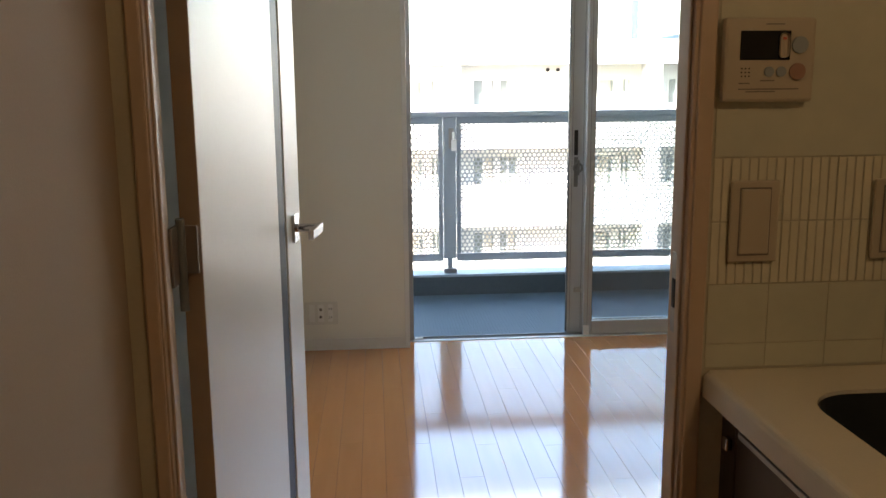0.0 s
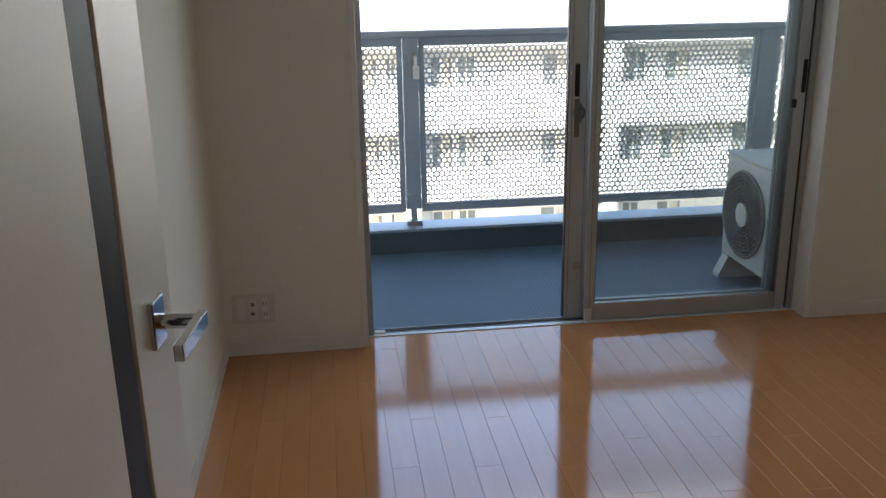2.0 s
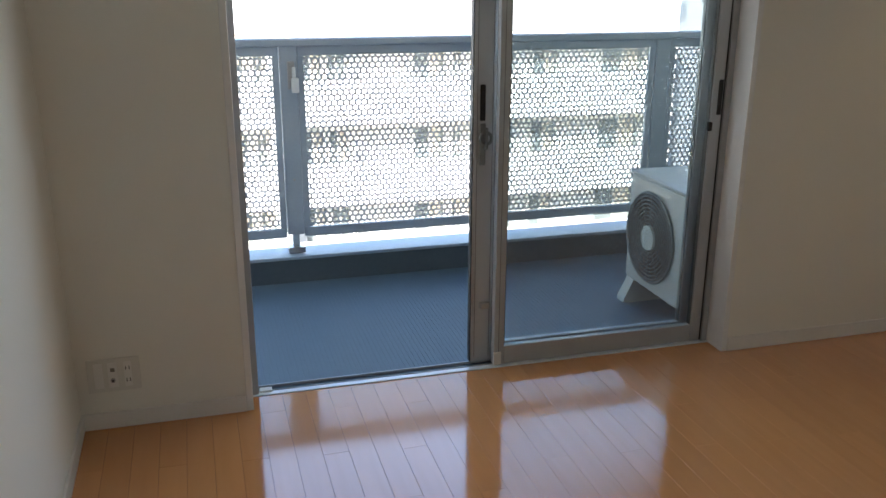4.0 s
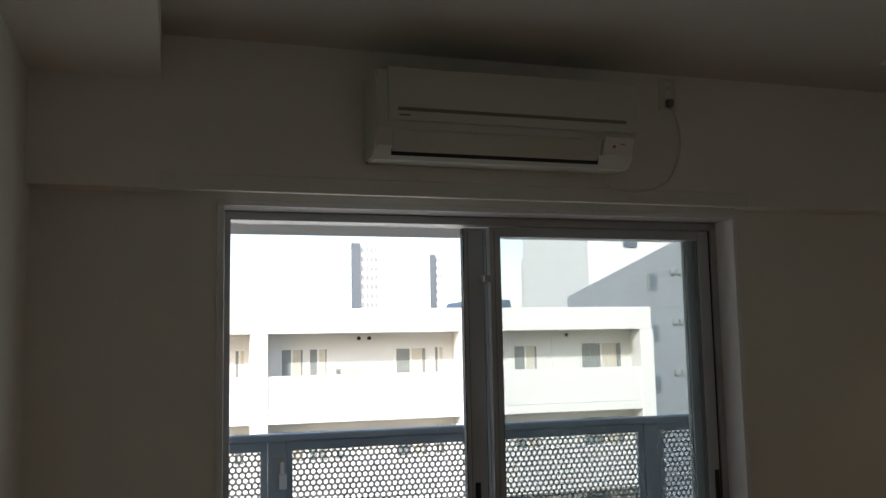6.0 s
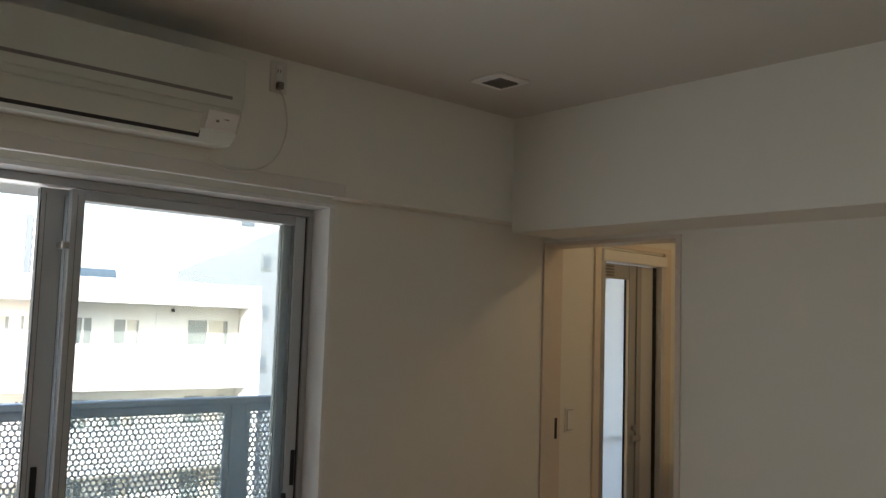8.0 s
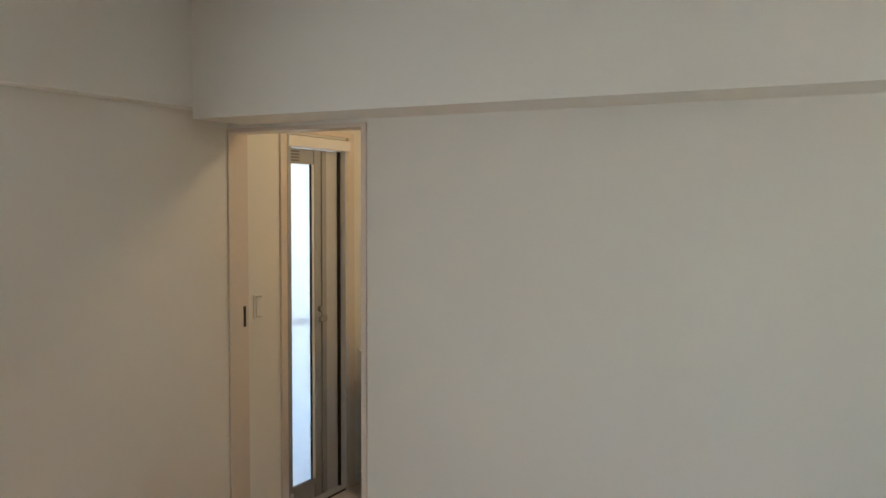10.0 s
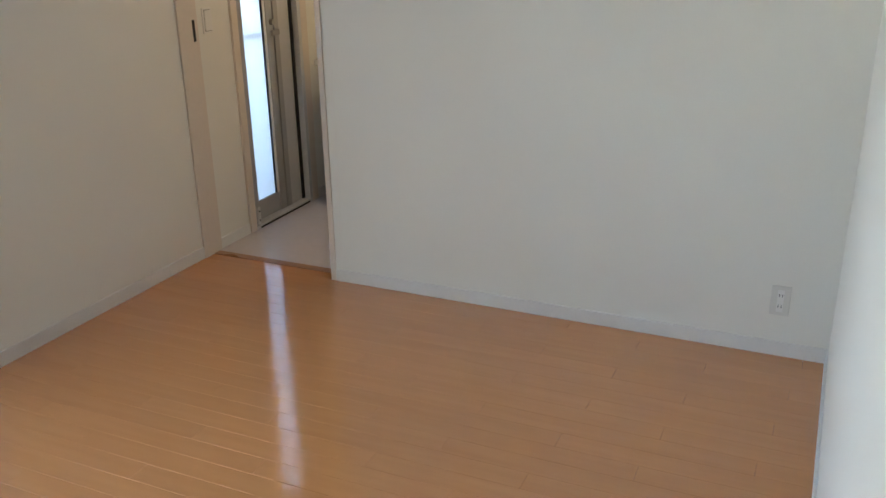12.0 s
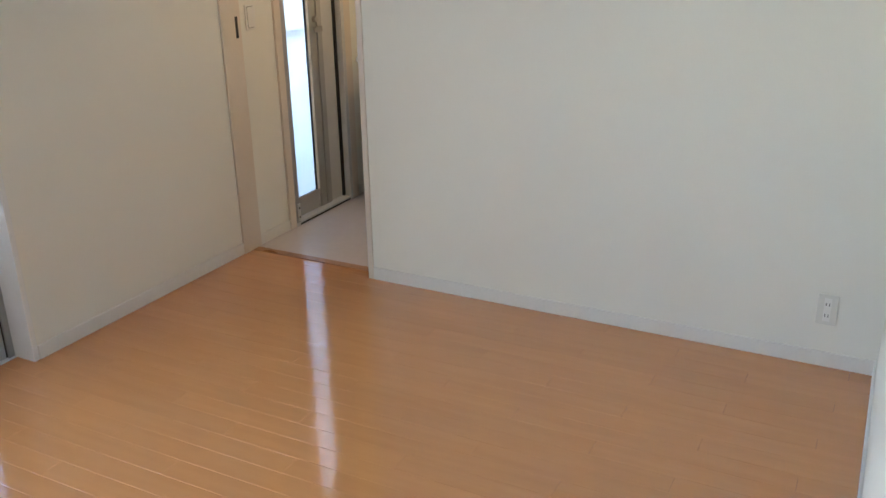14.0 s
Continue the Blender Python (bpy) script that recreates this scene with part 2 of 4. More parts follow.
def ring(bm, centre, radius, thick, axis="x", sides=40, across=6):
    """A torus about the axis."""
    c = Vector(centre)
    rows = []
    for i in range(sides):
        a = 2 * math.pi * i / sides
        row = []
        for k in range(across):
            b = 2 * math.pi * k / across
            r, h = radius + thick * math.cos(b), thick * math.sin(b)
            u, v = r * math.cos(a), r * math.sin(a)
            row.append(bm.verts.new(c + Vector({"x": (h, u, v), "y": (u, h, v), "z": (u, v, h)}[axis])))
        rows.append(row)
    for i in range(sides):
        for k in range(across):
            bm.faces.new((rows[i][k], rows[(i + 1) % sides][k], rows[(i + 1) % sides][(k + 1) % across], rows[i][(k + 1) % across]))
    return bm


def prism(bm, outline, y0, y1):
    """A solid whose outline, in x and z, runs from y0 to y1."""
    front = [bm.verts.new((x, y0, z)) for x, z in outline]
    back = [bm.verts.new((x, y1, z)) for x, z in outline]
    bm.faces.new(front)
    bm.faces.new(back[::-1])
    k = len(outline)
    for i in range(k):
        bm.faces.new((front[i], back[i], back[(i + 1) % k], front[(i + 1) % k]))
    bmesh.ops.recalc_face_normals(bm, faces=bm.faces)
    return bm


def mesh_of(name, bm, mat, smooth=False):
    bmesh.ops.recalc_face_normals(bm, faces=bm.faces)
    me = bpy.data.meshes.new(name)
    bm.to_mesh(me)
    bm.free()
    me.materials.append(mat)
    if smooth:
        for p in me.polygons:
            p.use_smooth = True
    return me


def part(name, bm, mat, parent=None, label="", smooth=False):
    ob = new(name, mesh_of(name, bm, mat, smooth))
    if parent:
        ob.parent = parent
        ob.matrix_parent_inverse = parent.matrix_basis.inverted()
    if label:
        tagged(ob, label)
    return ob


def B(*args, **kw):
    return box(bmesh.new(), *args, **kw)


def structure(name, bm, mat, label, category):
    return tagged(part(name, bm, mat), label, category, kind="structure")


def thing(name, at, label, category, group=""):
    ob = new(name)
    ob.empty_display_size = 0.05
    ob.matrix_basis = Matrix.Translation(at)
    return tagged(ob, label, category, group)


def cable(name, points, radius, mat, parent=None, label=""):
    cu = bpy.data.curves.new(name, "CURVE")
    cu.dimensions, cu.bevel_depth, cu.bevel_resolution = "3D", radius, 3
    sp = cu.splines.new("BEZIER")
    sp.bezier_points.add(len(points) - 1)
    for p, c in zip(sp.bezier_points, points):
        p.co, p.handle_left_type, p.handle_right_type = c, "AUTO", "AUTO"
    cu.materials.append(mat)
    tmp = new(name, cu)
    me = bpy.data.meshes.new_from_object(tmp.evaluated_get(bpy.context.evaluated_depsgraph_get()))
    bpy.data.objects.remove(tmp)
    ob = new(name, me)
    if parent:
        ob.parent = parent
        ob.matrix_parent_inverse = parent.matrix_basis.inverted()
    if label:
        tagged(ob, label)
    return ob


# ---- plan ----
XW, XE = 0.0, 3.715           # west and east wall faces of the room
YS, YN = 1.594, 4.5          # south and north wall faces
ZC = 2.55                     # ceiling
ZB = 2.022                   # underside of the beams
KS = 1.525                    # kitchen face of the south partition
DX0, DX1, DZ = 0.066, 0.917, 2.02      # doorway between kitchen and room
WX0, WX1, WZ = 0.568, 2.445, 2.035
YW = YN + 0.043               # the window unit sits back in the reveal    # balcony window opening
OY0, OY1, OZ = 3.755, 4.488, 2.007    # opening to the washroom

# walls, ceilings and beams of the room
structure("wall_west", B(XW - 0.15, XW, -1.6, YN, -0.1, 2.8), M_WALL, "white textured wallpaper wall beside the door", "wall")
bm = B(XW - 0.15, WX0 - 0.024, YN, YN + 0.20, -0.1, 2.8)
box(bm, WX1 + 0.024, XE + 0.128, YN, YN + 0.20, -0.1, 2.8)
box(bm, WX0 - 0.024, WX1 + 0.024, YN, YN + 0.20, WZ + 0.018, 2.8)
structure("wall_north", bm, M_WALL, "white textured wallpaper wall around the balcony window", "wall")
bm = B(XE, XE + 0.12, YS - 0.1, OY0 - 0.026, -0.1, 2.8)
box(bm, XE, XE + 0.12, OY0 - 0.026, YN, OZ, 2.8)
structure("wall_east", bm, M_WALL, "white textured wallpaper wall beside the washroom opening", "wall")
bm = B(DX1 + 0.03, XE, KS + 0.006, YS, -0.1, 2.8)
box(bm, XW, DX0 - 0.02, KS + 0.006, YS, -0.1, 2.8)
box(bm, DX0 - 0.03, DX1 + 0.03, KS + 0.006, YS, DZ + 0.03, 2.8)
structure("wall_south", bm, M_WALL, "white wallpaper partition with the doorway to the kitchen", "wall")
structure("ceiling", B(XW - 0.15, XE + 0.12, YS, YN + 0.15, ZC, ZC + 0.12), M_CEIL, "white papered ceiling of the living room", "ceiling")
ZN = 2.07                     # underside of the beam over the window
bm = B(XW, XE, YN - 0.09, YN, ZN + 0.05, ZC)
structure("trim_curtain_slot", B(0.37, 2.46, YN - 0.0905, YN - 0.070, ZN - 0.003, ZN + 0.05, bevel=0.0035, segments=3), M_BASE, "white lip along the curtain slot over the window", "trim")
box(bm, XW, 0.37, YN - 0.09, YN, ZN, ZN + 0.05)
box(bm, 2.46, XE, YN - 0.09, YN, ZN, ZN + 0.05)
structure("beam_north", bm, M_WALL, "white papered beam with a curtain slot over the window", "beam")
structure("beam_east", B(3.39, XE, YS, YN - 0.09, ZB, ZC), M_WALL, "white papered beam over the washroom opening", "beam")
structure("beam_west", B(XW, 0.37, YS, YN - 0.09, 2.41, ZC), M_WALL, "white papered low soffit along the wall", "beam")

# skirting
bm = B(XW + 0.0, WX0 - 0.025, YN - 0.009, YN, 0, 0.06, bevel=0.002)
structure("baseboard", bm, M_BASE, "off-white vinyl skirting board", "skirting")
structure("baseboard", B(WX1 + 0.025, XE, YN - 0.009, YN, 0, 0.06, bevel=0.002), M_BASE, "off-white vinyl skirting board", "skirting")
structure("baseboard", B(XE - 0.009, XE, YS, OY0 - 0.028, 0, 0.06, bevel=0.002), M_BASE, "off-white vinyl skirting board", "skirting")
structure("baseboard", B(XW, XW + 0.009, YS, YN - 0.01, 0, 0.06, bevel=0.002), M_BASE, "off-white vinyl skirting board", "skirting")
structure("baseboard", B(DX1 + 0.05, XE - 0.01, YS, YS + 0.009, 0, 0.06, bevel=0.002), M_BASE, "off-white vinyl skirting board", "skirting")

# casing of the balcony window: a thin white lining round the reveal
bm = B(WX0 - 0.024, WX0, YN - 0.006, YN + 0.196, 0, WZ, bevel=0.002)
box(bm, WX1, WX1 + 0.024, YN - 0.006, YN + 0.196, 0, WZ, bevel=0.002)
box(bm, WX0 - 0.024, WX1 + 0.024, YN - 0.006, YN + 0.196, WZ, WZ + 0.018, bevel=0.002)
structure("trim", bm, M_LINING, "white lining round the window reveal", "trim")

# doorway lining between kitchen and room
bm = B(DX0 - 0.020, DX0, KS - 0.008, YS, 0, DZ, bevel=0.002)
box(bm, DX0 - 0.026, DX0 - 0.004, KS - 0.014, KS + 0.004, 0, DZ + 0.04, bevel=0.003)
box(bm, DX1, DX1 + 0.028, KS - 0.008, YS, 0, DZ, bevel=0.002)
box(bm, DX1 + 0.006, DX1 + 0.034, KS - 0.014, KS + 0.004, 0, DZ + 0.04, bevel=0.003)
box(bm, DX0 - 0.028, DX1 + 0.028, KS - 0.008, YS + 0.008, DZ, DZ + 0.028, bevel=0.002)
box(bm, DX1 - 0.005, DX1, KS + 0.006, KS + 0.026, 0, DZ - 0.01, bevel=0.002)
box(bm, DX0, DX0 + 0.005, KS + 0.006, KS + 0.026, 0, DZ - 0.01, bevel=0.002)
rbm = B(DX1 + 0.0005, DX1 + 0.045, YS + 0.0005, YS + 0.003, 0, DZ - 0.001, bevel=0.001)
box(rbm, DX0 - 0.045, DX0 - 0.0005, YS + 0.0005, YS + 0.003, 0, DZ - 0.001, bevel=0.001)
structure("trim", rbm, M_BASE, "flat white casing on the room side of the door", "trim")
casing = structure("door_frame", bm, M_TRIM_K, "beige laminate door lining with narrow casing", "door frame")
part("strike_plate", B(DX1 - 0.003, DX1, YS - 0.045, YS - 0.018, 0.905, 1.045, bevel=0.001), M_STEEL, casing, "brushed steel strike plate")
part("latch_hole", B(DX1 - 0.0045, DX1 - 0.002, YS - 0.039, YS - 0.025, 0.95, 1.0), M_BLACK, casing)

# washroom opening: lining and threshold
bm = B(XE - 0.008, XE + 0.128, OY1, OY1 + 0.012, 0, OZ, bevel=0.002)
box(bm, XE - 0.008, XE + 0.128, OY0 - 0.026, OY0, 0, OZ, bevel=0.002)
box(bm, XE - 0.004, XE + 0.124, OY0, OY1, OZ - 0.02, OZ, bevel=0.002)
opening = structure("door_frame_washroom", bm, M_TRIM, "pale beige lining of the washroom opening", "door frame")
part("strike_plate", B(XE + 0.088, XE + 0.105, OY1 - 0.002, OY1 + 0.004, 1.06, 1.16, bevel=0.0008), M_BLACK, opening, "dark slot of a sliding-door catch")
structure("threshold", B(XE + 0.0605, XE + 0.105, OY0, OY1, -0.02, 0.004, bevel=0.002), M_SILL, "brown wooden threshold strip", "threshold")

# washroom shell
structure("floor_washroom", B(XE + 0.105, 5.3, 2.6, YN, -0.1, 0.002), M_VINYL, "greyish lilac vinyl floor of the washroom", "floor")
bm = B(XE + 0.128, 4.145, YN, YN + 0.1, -0.1, 2.4)
box(bm, 4.725, 5.3, YN, YN + 0.1, -0.1, 2.4)
box(bm, 4.145, 4.725, YN, YN + 0.1, 2.02, 2.4)
structure("wall_washroom_north", bm, M_WALL, "warm white washroom wall around the bath door", "wall")
structure("wall_washroom_east", B(4.96, 5.06, 2.6, YN, -0.1, 2.4), M_WALL, "warm white washroom wall", "wall")
structure("wall_washroom_south", B(XE + 0.12, 5.06, 2.5, 2.6, -0.1, 2.4), M_WALL, "warm white washroom wall", "wall")
structure("ceiling_washroom", B(XE + 0.12, 5.3, 2.5, YN + 0.1, 2.4, 2.5), M_CEIL, "white washroom ceiling", "ceiling")
structure("baseboard", B(XE + 0.13, 4.098, YN - 0.008, YN, 0.002, 0.06, bevel=0.002), M_BASE, "off-white vinyl skirting board", "skirting")
structure("baseboard", B(4.785, 4.96, YN - 0.008, YN, 0.002, 0.06, bevel=0.002), M_BASE, "off-white vinyl skirting board", "skirting")

# bathroom shell with its outside window
bm = B(3.95, 4.05, YN + 0.1, 6.1, -0.1, 2.3)
box(bm, 5.45, 5.55, YN + 0.1, 6.1, -0.1, 2.3)
box(bm, 3.95, 5.55, 6.1, 6.25, -0.1, 0.75)
box(bm, 3.95, 5.55, 6.1, 6.25, 2.1, 2.3)
box(bm, 3.95, 4.1, 6.1, 6.25, 0.75, 2.1)
box(bm, 5.4, 5.55, 6.1, 6.25, 0.75, 2.1)
structure("wall_bathroom", bm, M_BATHWALL, "glossy white bathroom wall panels", "wall")
structure("floor_bathroom", B(3.95, 5.55, YN + 0.1, 6.1, -0.1, -0.01), M_BATHWALL, "pale bathroom floor", "floor")
structure("ceiling_bathroom", B(3.95, 5.55, YN + 0.1, 6.25, 2.3, 2.4), M_BATHWALL, "white bathroom ceiling", "ceiling")

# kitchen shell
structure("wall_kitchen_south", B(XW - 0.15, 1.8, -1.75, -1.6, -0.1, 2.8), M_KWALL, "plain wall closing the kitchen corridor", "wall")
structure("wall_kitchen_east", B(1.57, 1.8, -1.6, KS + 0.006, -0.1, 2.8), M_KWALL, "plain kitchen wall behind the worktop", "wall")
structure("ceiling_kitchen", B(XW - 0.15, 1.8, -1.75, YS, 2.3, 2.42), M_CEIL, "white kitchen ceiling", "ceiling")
structure("wall_kitchen_west", B(XW, XW + 0.012, -1.6, KS + 0.006, 0, 2.3), M_KWALL, "beige papered kitchen wall, colour darkened for dim light", "wall")
bm = B(XW + 0.012, DX0 - 0.026, KS - 0.006, KS + 0.006, 0, 2.3)
box(bm, DX1 + 0.034, 1.57, KS - 0.004, KS + 0.006, 0, 2.3)
box(bm, DX0 - 0.026, DX1 + 0.034, KS - 0.004, KS + 0.006, DZ + 0.04, 2.3)
wall_tiled = structure("wall_kitchen_north", bm, M_GROUT, "kitchen end wall with sage and ivory tiles", "wall")

# unseen wall added above and beside the room to block the sun; slabs
bm = B(-9, XW - 0.15, YN, YN + 0.20, -22, 9)
box(bm, 5.56, 13, YN, YN + 0.20, -22, 9)
box(bm, XW - 0.15, 5.56, YN, YN + 0.20, 2.8, 9)
box(bm, XW - 0.15, 5.56, YN, YN + 0.20, -22, -0.1)
structure("wall_outer", bm, M_CONC, "unseen outer wall added to keep the sun off the balcony", "wall")
structure("ceiling_balcony", B(-5, 3.94, YN + 0.20, 6.25, 2.165, 2.37, bevel=0.01), M_CONC, "grey concrete underside of the balcony above", "ceiling")

# ---- balcony window ----
bm = B(WX0, WX1, YW + 0.080, YW + 0.15, -0.06, -0.004, bevel=0.003)
box(bm, WX0, WX1, YN, YW + 0.080, -0.06, -0.012)
win = tagged(part("window_1", bm, M_MAT), "aluminium sliding balcony window with one half open", "window", kind="structure")
bm = B(WX0, WX0 + 0.026, YW + 0.062, YW + 0.149, -0.004, WZ - 0.03, bevel=0.002)
box(bm, WX1 - 0.026, WX1, YW + 0.062, YW + 0.149, -0.004, WZ - 0.03, bevel=0.002)
box(bm, WX1 - 0.045, WX1 - 0.026, YW + 0.100, YW + 0.112, -0.004, WZ - 0.03, bevel=0.002)
box(bm, WX0, WX1, YW + 0.062, YW + 0.149, WZ - 0.03, WZ - 0.001, bevel=0.002)
part("window_frame", bm, M_ALU_DK, win, "grey aluminium outer frame")
bm = B(WX0 + 0.026, WX1 - 0.026, YW + 0.0805, YW + 0.0835, -0.004, 0.006)
box(bm, WX0 + 0.026, WX1 - 0.026, YW + 0.122, YW + 0.128, -0.004, 0.006)
part("track", bm, M_ALU_DK, win)
part("window_sill", B(WX0, WX1, YW + 0.052, YW + 0.0795, -0.012, 0.004, bevel=0.0015), M_SILVER, win, "silver threshold edge of the window")


def sash(x0, x1, y, wl=0.066, wr=0.066):
    """One sliding sash, 32 mm deep: two stiles, two rails, a wired pane."""
    z0, z1, d = 0.007, WZ - 0.034, 0.016
    bm = B(x0, x0 + wl, y - d, y + d, z0, z1, bevel=0.003)
    frame_ob = part("sash", bm, M_ALU, win)
    part("stile", B(x1 - wr, x1, y - d, y + d, z0, z1, bevel=0.003), M_ALU, frame_ob)
    part("bottom_rail", B(x0 + wl + 0.0005, x1 - wr - 0.0005, y - d + 0.002, y + d - 0.002, z0, z0 + 0.075, bevel=0.003), M_ALU, frame_ob)
    part("top_rail", B(x0 + wl + 0.0005, x1 - wr - 0.0005, y - d + 0.002, y + d - 0.002, z1 - 0.036, z1, bevel=0.003), M_ALU, frame_ob)
    bm = B(x0 + wl - 0.002, x0 + wl + 0.004, y - 0.010, y + 0.010, z0 + 0.073, z1 - 0.034)
    box(bm, x1 - wr - 0.004, x1 - wr + 0.002, y - 0.010, y + 0.010, z0 + 0.073, z1 - 0.034)
    part("gasket", bm, M_GRILLE, frame_ob)
    pane = part("pane", B(x0 + wl - 0.006, x1 - wr + 0.006, y - 0.003, y + 0.003, z0 + 0.07, z1 - 0.031), M_GLASS, frame_ob, "clear wired glass pane")
    pane.visible_shadow = False
    return frame_ob


WIRE = material("pane_wire", (0.42, 0.43, 0.43), 0.5, 0.4)


def pane_wires(owner, x0, x1, y, z0, z1, pitch=0.030):
    """Diamond wire mesh cast in the pane."""
    bm = bmesh.new()
    w = 0.0002
    c = z0 - (x1 - x0)
    while c < z1:
        for s in (1, -1):
            lo = max(0.0, z0 - c)
            hi = min(x1 - x0, z1 - c)
            if hi - lo < 0.005:
                continue
            pa = (x0 + lo, c + lo) if s > 0 else (x1 - lo, c + lo)
            pb = (x0 + hi, c + hi) if s > 0 else (x1 - hi, c + hi)
            vs = [bm.verts.new((px + dx, y + dy, pz)) for px, pz in (pa, pb) for dx, dy in ((-w, -w), (w, -w), (0, w))]
            for k in range(3):
                bm.faces.new((vs[k], vs[(k + 1) % 3], vs[3 + (k + 1) % 3], vs[3 + k]))
        c += pitch
    ob = part("wire_mesh", bm, WIRE, owner, "fine diamond safety wire in the glass")
    return tagged(ob, kind="stuff")


outer = sash(1.419, 2.418, YW + 0.125, 0.085, 0.082)
inner = sash(1.500, 2.410, YW + 0.081, 0.042, 0.046)
pane_wires(inner, 1.545, 2.362, YW + 0.081, 0.08, 1.962)
# crescent lock, pulls and small catches
lock = part("lock_plate", B(1.443, 1.465, YW + 0.103, YW + 0.110, 0.80, 0.955, bevel=0.003), M_GRILLE, outer, "dark grey crescent lock")
bm = ring(bmesh.new(), (1.463, YW + 0.098, 0.90), 0.022, 0.006, "y", 24)
box(bm, 1.457, 1.471, YW + 0.092, YW + 0.104, 0.86, 0.94, bevel=0.004)
part("crescent", bm, M_GRILLE, outer)
part("pull_recess", B(1.443, 1.463, YW + 0.106, YW + 0.1095, 0.965, 1.095, bevel=0.003), M_BLACK, outer)
part("pull_recess", B(2.388, 2.406, YW + 0.0625, YW + 0.066, 0.955, 1.09, bevel=0.003), M_BLACK, inner)
part("catch", B(2.350, 2.368, YW + 0.050, YW + 0.066, 0.895, 0.93, bevel=0.004), M_BLACK, inner)
part("catch", B(1.474, 1.499, YW + 0.052, YW + 0.110, 1.80, 1.825, bevel=0.004), M_STEEL, outer, "small metal child-lock")
part("catch", B(1.450, 1.490, YW + 0.088, YW + 0.110, 0.235, 0.262, bevel=0.005), M_STEEL, outer, "small metal child-lock")
part("end_cap", B(1.498, 1.53, YW + 0.058, YW + 0.068, 0.006, 0.060, bevel=0.003), M_PLASTIC, inner)
# black strip paints the dark gap between inner sash and frame
part("seal", B(2.4105, 2.4185, YW + 0.070, YW + 0.098, 0.007, WZ - 0.034), M_BLACK, win, "black strip drawn as the dark gap beside the sash")
part("seal", B(1.4150, 1.4188, YW + 0.111, YW + 0.139, 0.012, WZ - 0.036), M_BLACK, outer, "black edge seal")
for x in (1.432, 1.491):
    part("stile_groove", B(x, x + 0.0022, YW + 0.1078, YW + 0.110, 0.03, WZ - 0.05), M_GRILLE, outer)
part("stile_groove", B(1.5190, 1.5210, YW + 0.0638, YW + 0.066, 0.03, WZ - 0.05), M_GRILLE, inner)
part("roller_stop", B(WX0 + 0.03, WX0 + 0.075, YW + 0.07, YW + 0.10, -0.004, 0.012, bevel=0.003), M_PLASTIC, win)

# ---- hinged door, standing open into the room ----
LX0, LY0, LX1, LY1 = 0.106, YS + 0.063, 0.204, 2.495
leaf_len = math.hypot(LX1 - LX0, LY1 - LY0)
door_pose = Matrix.Translation((LX0, LY0, 0)) @ Matrix.Rotation(math.atan2(LY1 - LY0, LX1 - LX0), 4, "Z")
# local: x along the leaf from the hinge, y = 0 the face seen from the doorway, +y the back, z up
door = tagged(part("door_1", B(0.001, leaf_len - 0.252, 0.001, 0.037, 0.012, DZ - 0.012, bevel=0.0015), M_LEAF), "white laminate hinged door standing open", "door", kind="structure")
G0, G1 = leaf_len - 0.252, leaf_len - 0.165
door_parts = [
    part("inlay", B(G0 + 0.0005, G1 - 0.012, 0.003, 0.037, 0.012, DZ - 0.012), M_DARKGLASS, None, "dark glossy vertical inlay"),
    part("groove", B(G1 - 0.0118, G1 - 0.0005, 0.022, 0.037, 0.012, DZ - 0.012), M_BLACK, None, "black shadow groove"),
    part("stile", B(G1, leaf_len, 0.001, 0.037, 0.012, DZ - 0.012, bevel=0.0015), M_LEAF),
    part("edge_band", B(-0.0015, 0.0008, 0.0015, 0.0365, 0.012, DZ - 0.012), M_LEAF_EDGE, None, "brown edge band at the hinge side"),
]
hz, hx = 0.967, leaf_len - 0.085
rosette = part("door_handle", B(hx - 0.026, hx + 0.026, -0.008, 0.001, hz - 0.036, hz + 0.036, bevel=0.002), M_CHROME, None, "polished chrome lever handle")
bm = rod(bmesh.new(), (hx, -0.034, hz), 0.011, 0.054, "y")
lever_neck = part("neck", bm, M_CHROME, rosette, smooth=False)
lever = part("lever", B(hx - 0.118, hx + 0.013, -0.074, -0.060, hz - 0.012, hz + 0.012, bevel=0.0015), M_CHROME, rosette)
latch = part("latch", B(leaf_len - 0.0008, leaf_len + 0.002, 0.009, 0.028, hz - 0.06, hz + 0.06, bevel=0.0005), M_STEEL, None)
for p in door_parts + [rosette, latch]:
    p.parent = door
door.matrix_basis = door_pose


def hinge(z):
    bm = B(DX0 + 0.001, DX0 + 0.006, YS - 0.012, YS + 0.040, z - 0.05, z + 0.05, bevel=0.001)
    plate = part("hinge", bm, M_HINGE, door, "dull steel butt hinge")
    box_bm = B(DX0 + 0.004, LX0 - 0.002, YS + 0.036, YS + 0.0415, z - 0.035, z + 0.048, bevel=0.001)
    part("knuckle_plate", box_bm, M_HINGE, plate)
    part("barrel", rod(bmesh.new(), (DX0 + 0.010, YS + 0.036, z - 0.02), 0.008, 0.16, "z", 16), M_GRILLE, plate)
    return plate


for z in (0.24, 1.05, 1.80):
    hinge(z)

